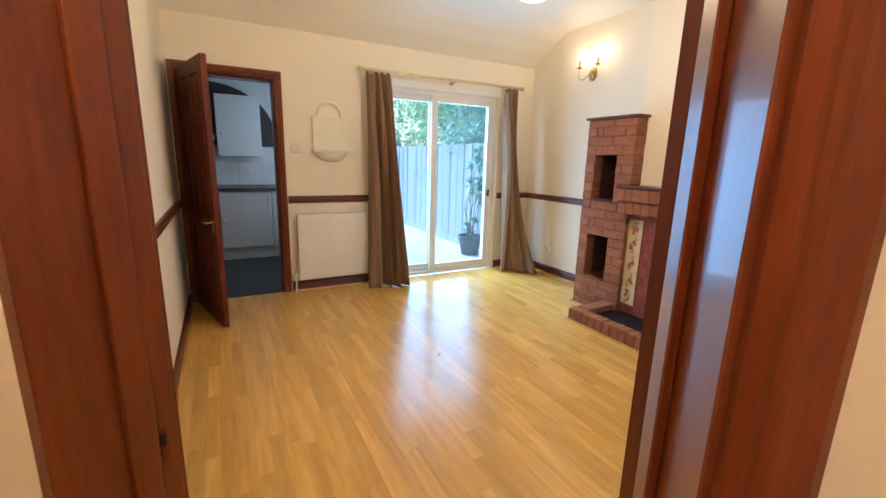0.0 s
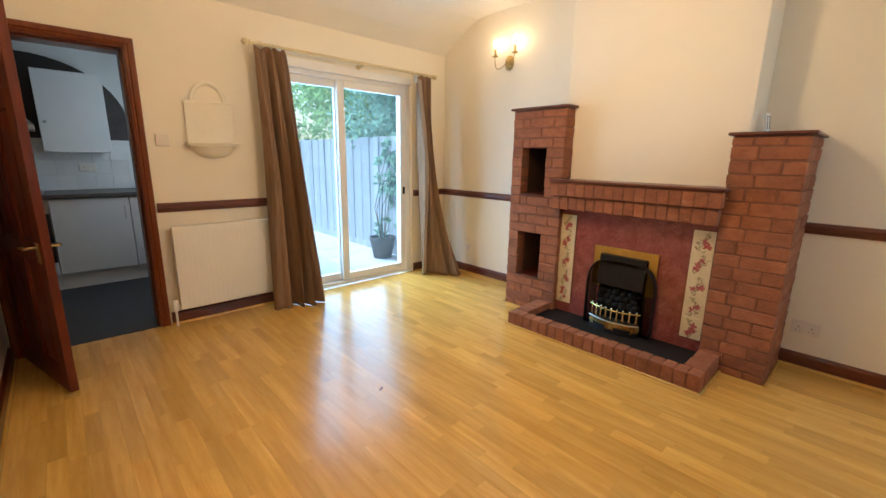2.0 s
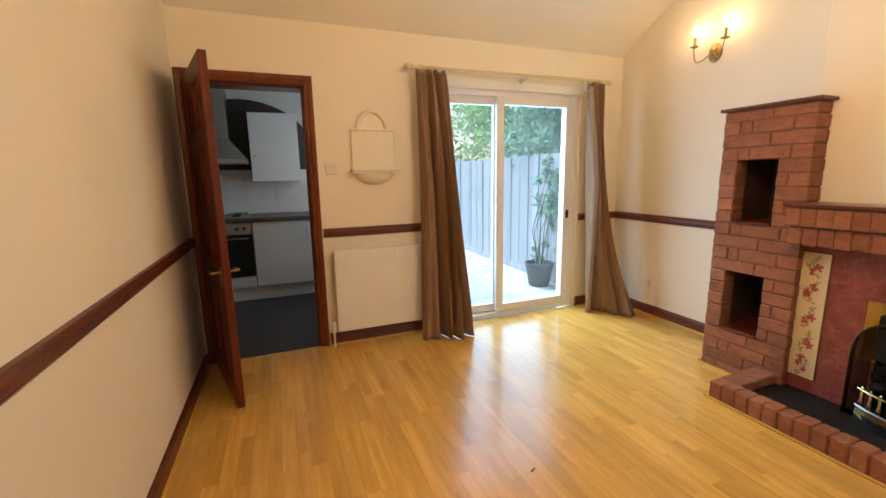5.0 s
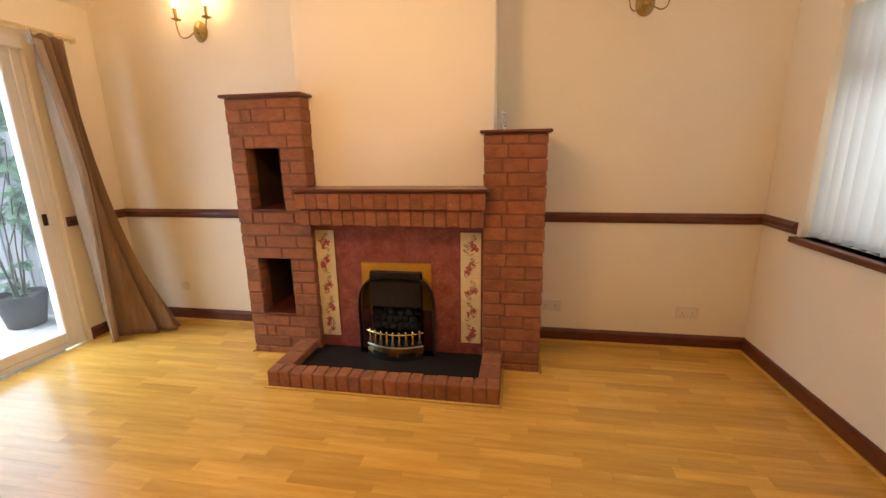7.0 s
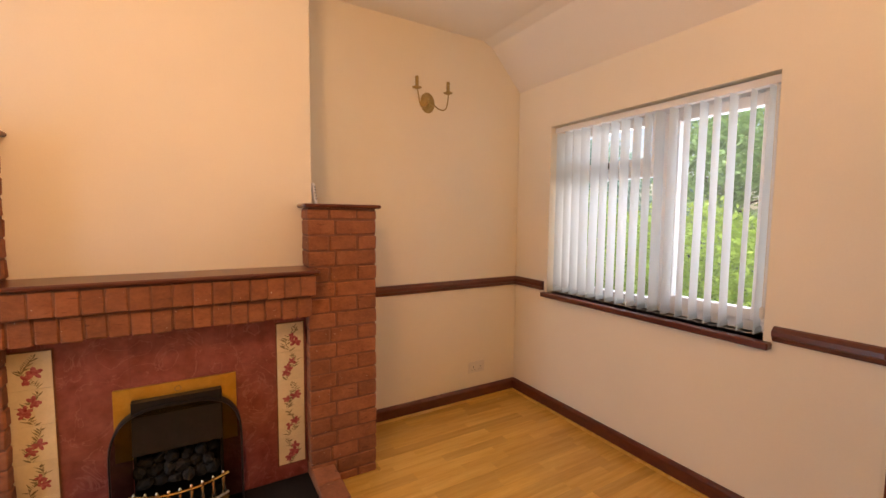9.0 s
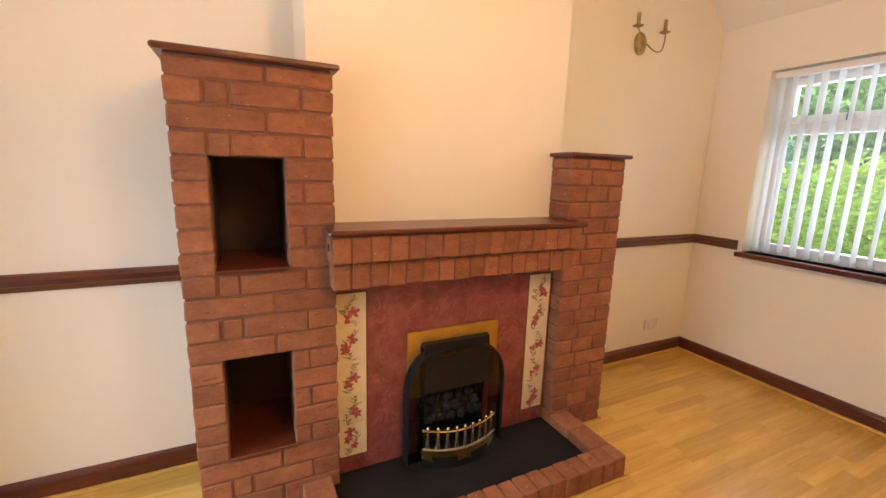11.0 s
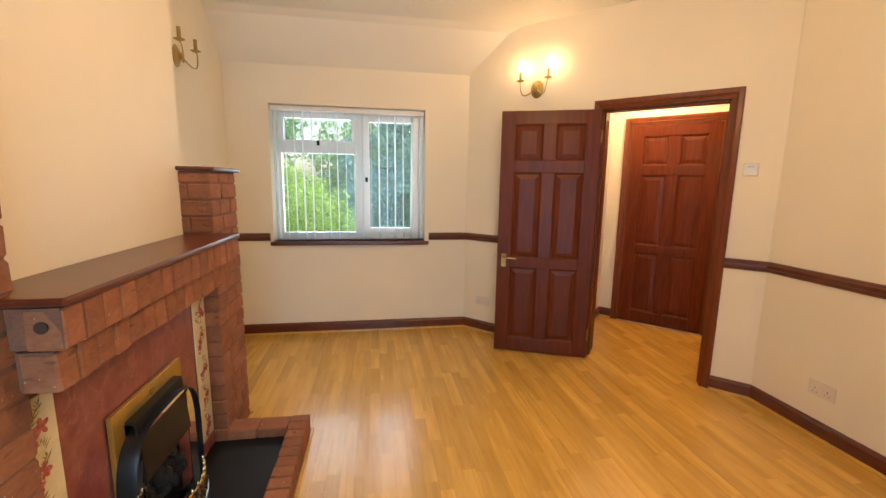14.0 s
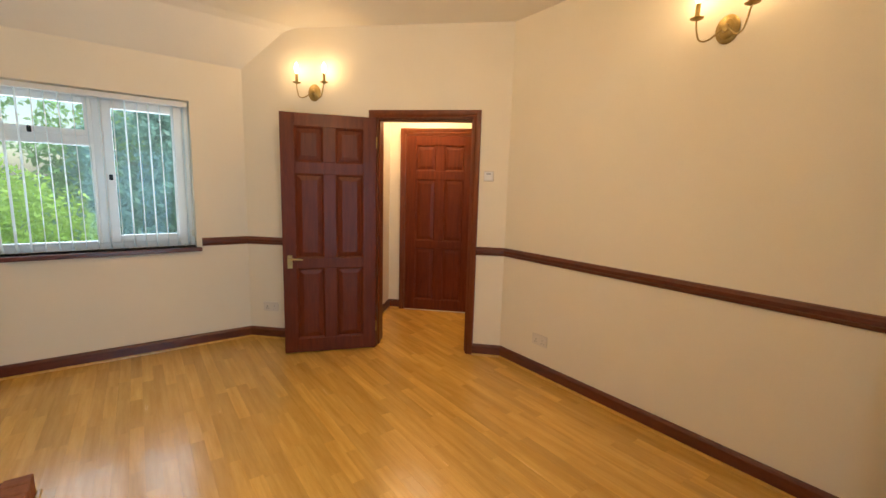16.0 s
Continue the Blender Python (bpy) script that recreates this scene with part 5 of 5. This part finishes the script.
def leaves(name, parent, blobs, n, size, material, seed, label="", flat=0.6):
    """Many small leaves in uneven clumps; blobs: (x, y, z, rx, ry, rz)."""
    rs = np.random.RandomState(seed)
    tot = sum(b[3] * b[4] * b[5] for b in blobs)
    V, F = [], []
    for b in blobs:
        c, r = np.array(b[:3]), np.array(b[3:])
        cnt = max(30, int(n * r.prod() / tot))
        ncl = max(8, cnt // 26)
        d = rs.normal(size=(ncl, 3))
        d /= np.linalg.norm(d, axis=1)[:, None]
        cen = c + d * r * (0.45 + 0.60 * rs.rand(ncl, 1) ** 0.5)
        pick = rs.randint(0, ncl, cnt)
        p = cen[pick] + rs.normal(size=(cnt, 3)) * r.mean() * 0.13
        a = rs.normal(size=(cnt, 3))
        a /= np.linalg.norm(a, axis=1)[:, None]
        e = rs.normal(size=(cnt, 3)) * [1, 1, flat]
        e -= a * (a * e).sum(1)[:, None]
        e /= np.linalg.norm(e, axis=1)[:, None]
        s = size * (0.6 + 0.8 * rs.rand(cnt, 1))
        o = len(V) * 0 + sum(len(x) for x in V)
        quad = np.stack([p - a * s, p + e * s * 0.45, p + a * s, p - e * s * 0.45], 1).reshape(-1, 3)
        V.append(quad)
        F.extend([(o + 4 * i, o + 4 * i + 1, o + 4 * i + 2, o + 4 * i + 3) for i in range(cnt)])
    me = bpy.data.meshes.new(name)
    me.from_pydata(np.concatenate(V).tolist(), [], F)
    me.materials.append(material)
    ob = new(name, me)
    ob.parent = parent
    if label:
        ob["label"] = label
    return ob


def tree(x, y, z0, h, spread, material, seed, label, n=5200, size=0.085, low=0.25, name="tree"):
    rng = random.Random(seed)
    t = thing(name, pose(x, y, z0), label, "tree" if name == "tree" else "bush")
    bm = bmesh.new()
    r0 = 0.035 * h * 0.6
    top = h * 0.75
    tube(bm, [(0.03 * math.sin(k * 1.7 + seed) * h * 0.4, 0.03 * math.cos(k * 1.3 + seed) * h * 0.4, top * k / 8 - 0.02) for k in range(9)], [r0 * (1 - 0.09 * k) for k in range(9)], 10)
    part("trunk", bm, M_BARK, t, smooth=True)
    blobs = []
    for k in range(9):
        a = k * 2.4 + rng.uniform(0, 1)
        zz = h * (low + 0.10 + 0.58 * k / 9)
        rr = spread * rng.uniform(0.35, 0.62) * (1.1 - 0.5 * abs(k / 9 - 0.35))
        p = Vector((math.cos(a) * rr, math.sin(a) * rr, zz + 0.08 * h))
        bm = bmesh.new()
        s = Vector((0, 0, zz - 0.04 * h))
        tube(bm, [s, s.lerp(p, 0.5) + Vector((0, 0, 0.03 * h)), p], [r0 * 0.45, r0 * 0.28, r0 * 0.10], 7)
        part("limb", bm, M_BARK, t, smooth=True)
        q = spread * rng.uniform(0.38, 0.60)
        blobs.append((p.x, p.y, p.z, q, q * rng.uniform(0.8, 1.1), q * rng.uniform(0.65, 0.95)))
    blobs.append((0, 0, h * 0.85, spread * 0.5, spread * 0.5, h * 0.16))
    leaves("crown", t, blobs, n, size, material, seed)
    return t


tree(6.3, 9.6, -0.14, 4.6, 2.0, M_LEAF, 11, "bright green leafy tree behind the fence", 17000, 0.055)
tree(6.0, 7.4, -0.14, 4.2, 1.7, M_LEAFDARK, 12, "dark green leafy tree behind the fence", 16000, 0.055)
tree(7.2, 12.4, -0.14, 5.6, 2.5, M_LEAF, 13, "tall green tree behind the fence", 15000, 0.075)
tree(4.6, 17.2, -0.14, 5.5, 2.6, M_LEAFDARK, 14, "dark green tree past the garden's end", 7000, 0.13)
tree(1.2, 17.5, -0.14, 5.2, 2.6, M_LEAF, 15, "green tree past the garden's end", 6000, 0.13)

pot = thing("plant_pot", pose(4.29, 6.66, -0.094), "dark round plant pot with a leafy climber", "plant pot")
bm = bmesh.new()
turned(bm, [(0.12, 0.0), (0.13, 0.01), (0.175, 0.26), (0.185, 0.265), (0.185, 0.30), (0.165, 0.30), (0.160, 0.26), (0.02, 0.25)], 24)
part("pot", bm, M_POT, pot, smooth=True)
bm = bmesh.new()
for k in range(6):
    tube(bm, [(0.03 * math.cos(k), 0.03 * math.sin(k), 0.24), (0.10 * math.cos(k), 0.08 * math.sin(k * 2), 0.7), (0.16 + 0.05 * math.cos(k * 3), 0.14 * math.sin(k * 2), 1.1 + 0.1 * k)], [0.008, 0.006, 0.003], 6)
part("stems", bm, M_BARK, pot)
leaves("leaves", pot, [(0.10, 0.05, 0.42, 0.16, 0.16, 0.12), (0.14, 0.0, 0.85, 0.13, 0.18, 0.25), (0.17, 0.03, 1.25, 0.14, 0.24, 0.26), (0.20, 0.0, 1.55, 0.12, 0.20, 0.15)], 900, 0.045, M_LEAFDARK, 21)

tree(4.6, -2.3, -0.14, 1.75, 1.3, M_LEAFGOLD, 31, "golden yellow-green rounded shrub outside the window", 14000, 0.038, 0.0, "bush")
tree(6.2, -2.0, -0.14, 1.9, 1.3, M_LEAFGOLD, 32, "yellow-green shrub outside the window", 12000, 0.038, 0.0, "bush")
tree(2.3, -3.6, -0.14, 3.4, 1.7, M_LEAFDARK, 33, "dark green conifer-like tree outside the window", 18000, 0.050, 0.05)
tree(3.1, -7.5, -0.14, 2.4, 1.8, M_LEAF, 34, "tall green tree beyond the shrubs", 14000, 0.07)
tree(9.2, -5.6, -0.14, 3.2, 2.2, M_LEAFDARK, 35, "tall dark tree beyond the shrubs", 14000, 0.07)
tree(1.0, -9.0, -0.14, 4.6, 2.6, M_LEAFDARK, 36, "tall dark tree far off", 7000, 0.14)
tree(-1.5, -5.0, -0.14, 4.0, 2.0, M_LEAFDARK, 37, "dark green tree beside the garden", 6000, 0.10)
tree(7.6, -9.6, -0.14, 4.4, 2.3, M_LEAF, 39, "tall green tree at the garden's end", 14000, 0.08)
tree(9.2, -1.6, -0.14, 3.2, 2.0, M_LEAF, 38, "green tree along the garden's side", 6000, 0.10)

# ---- floor strips, laid along the room ----
SW, LENS = 0.0665, (0.30, 0.38, 0.46, 0.54, 0.62)
STRIPS = [finish(boxes(((-SW / 2 + 0.0002, -ln / 2 + 0.0002, -0.008), (SW / 2 - 0.0002, ln / 2 - 0.0002, 0.0))), "plank", M_PLANK) for ln in LENS]
floor_ob = bpy.data.objects["floor"]
jv, jf = [], []
rng = random.Random(77)
count = 0
x = -0.82
while x < 4.44:
    # the strips fill the room and the hall beyond the slanted wall
    low = max(1.184 - x, x - 0.2546) if x < 1.677 else max(0.60, 3.1 - x)
    high = 5.556 if x > 0.56 else min(x + 2.857, 3.1 - x)
    y = low - rng.random() * 0.25
    while y < high - 0.01:
        k = rng.randrange(5)
        ln = LENS[k]
        y1 = min(y + ln, high)
        yc = y + ln / 2
        near = 1.30 < x < 3.50 and 1.9 < yc < 5.0 and y1 - y > ln - 0.001
        if near and count < 300:
            part("plank", STRIPS[k], None, floor_ob, m=pose(x, yc, rng.uniform(-0.00015, 0.00015)))
            count += 1
        else:
            o = len(jv)
            a, b, c, d = x - SW / 2 + 0.0002, x + SW / 2 - 0.0002, y + 0.0002, y1 - 0.0002
            jv += [(a, c, 0), (b, c, 0), (b, d, 0), (a, d, 0), (a, c, -0.008), (b, c, -0.008), (b, d, -0.008), (a, d, -0.008)]
            jf += [(o, o + 1, o + 2, o + 3), (o, o + 4, o + 5, o + 1), (o + 1, o + 5, o + 6, o + 2), (o + 2, o + 6, o + 7, o + 3), (o + 3, o + 7, o + 4, o)]
        y = y1
    x += SW
me = bpy.data.meshes.new("planks")
me.from_pydata(jv, [], jf)
me.materials.append(M_PLANKS)
pk = new("planks", me)
pk.parent = floor_ob
tagged(pk, "light beech laminate strips", kind="stuff")
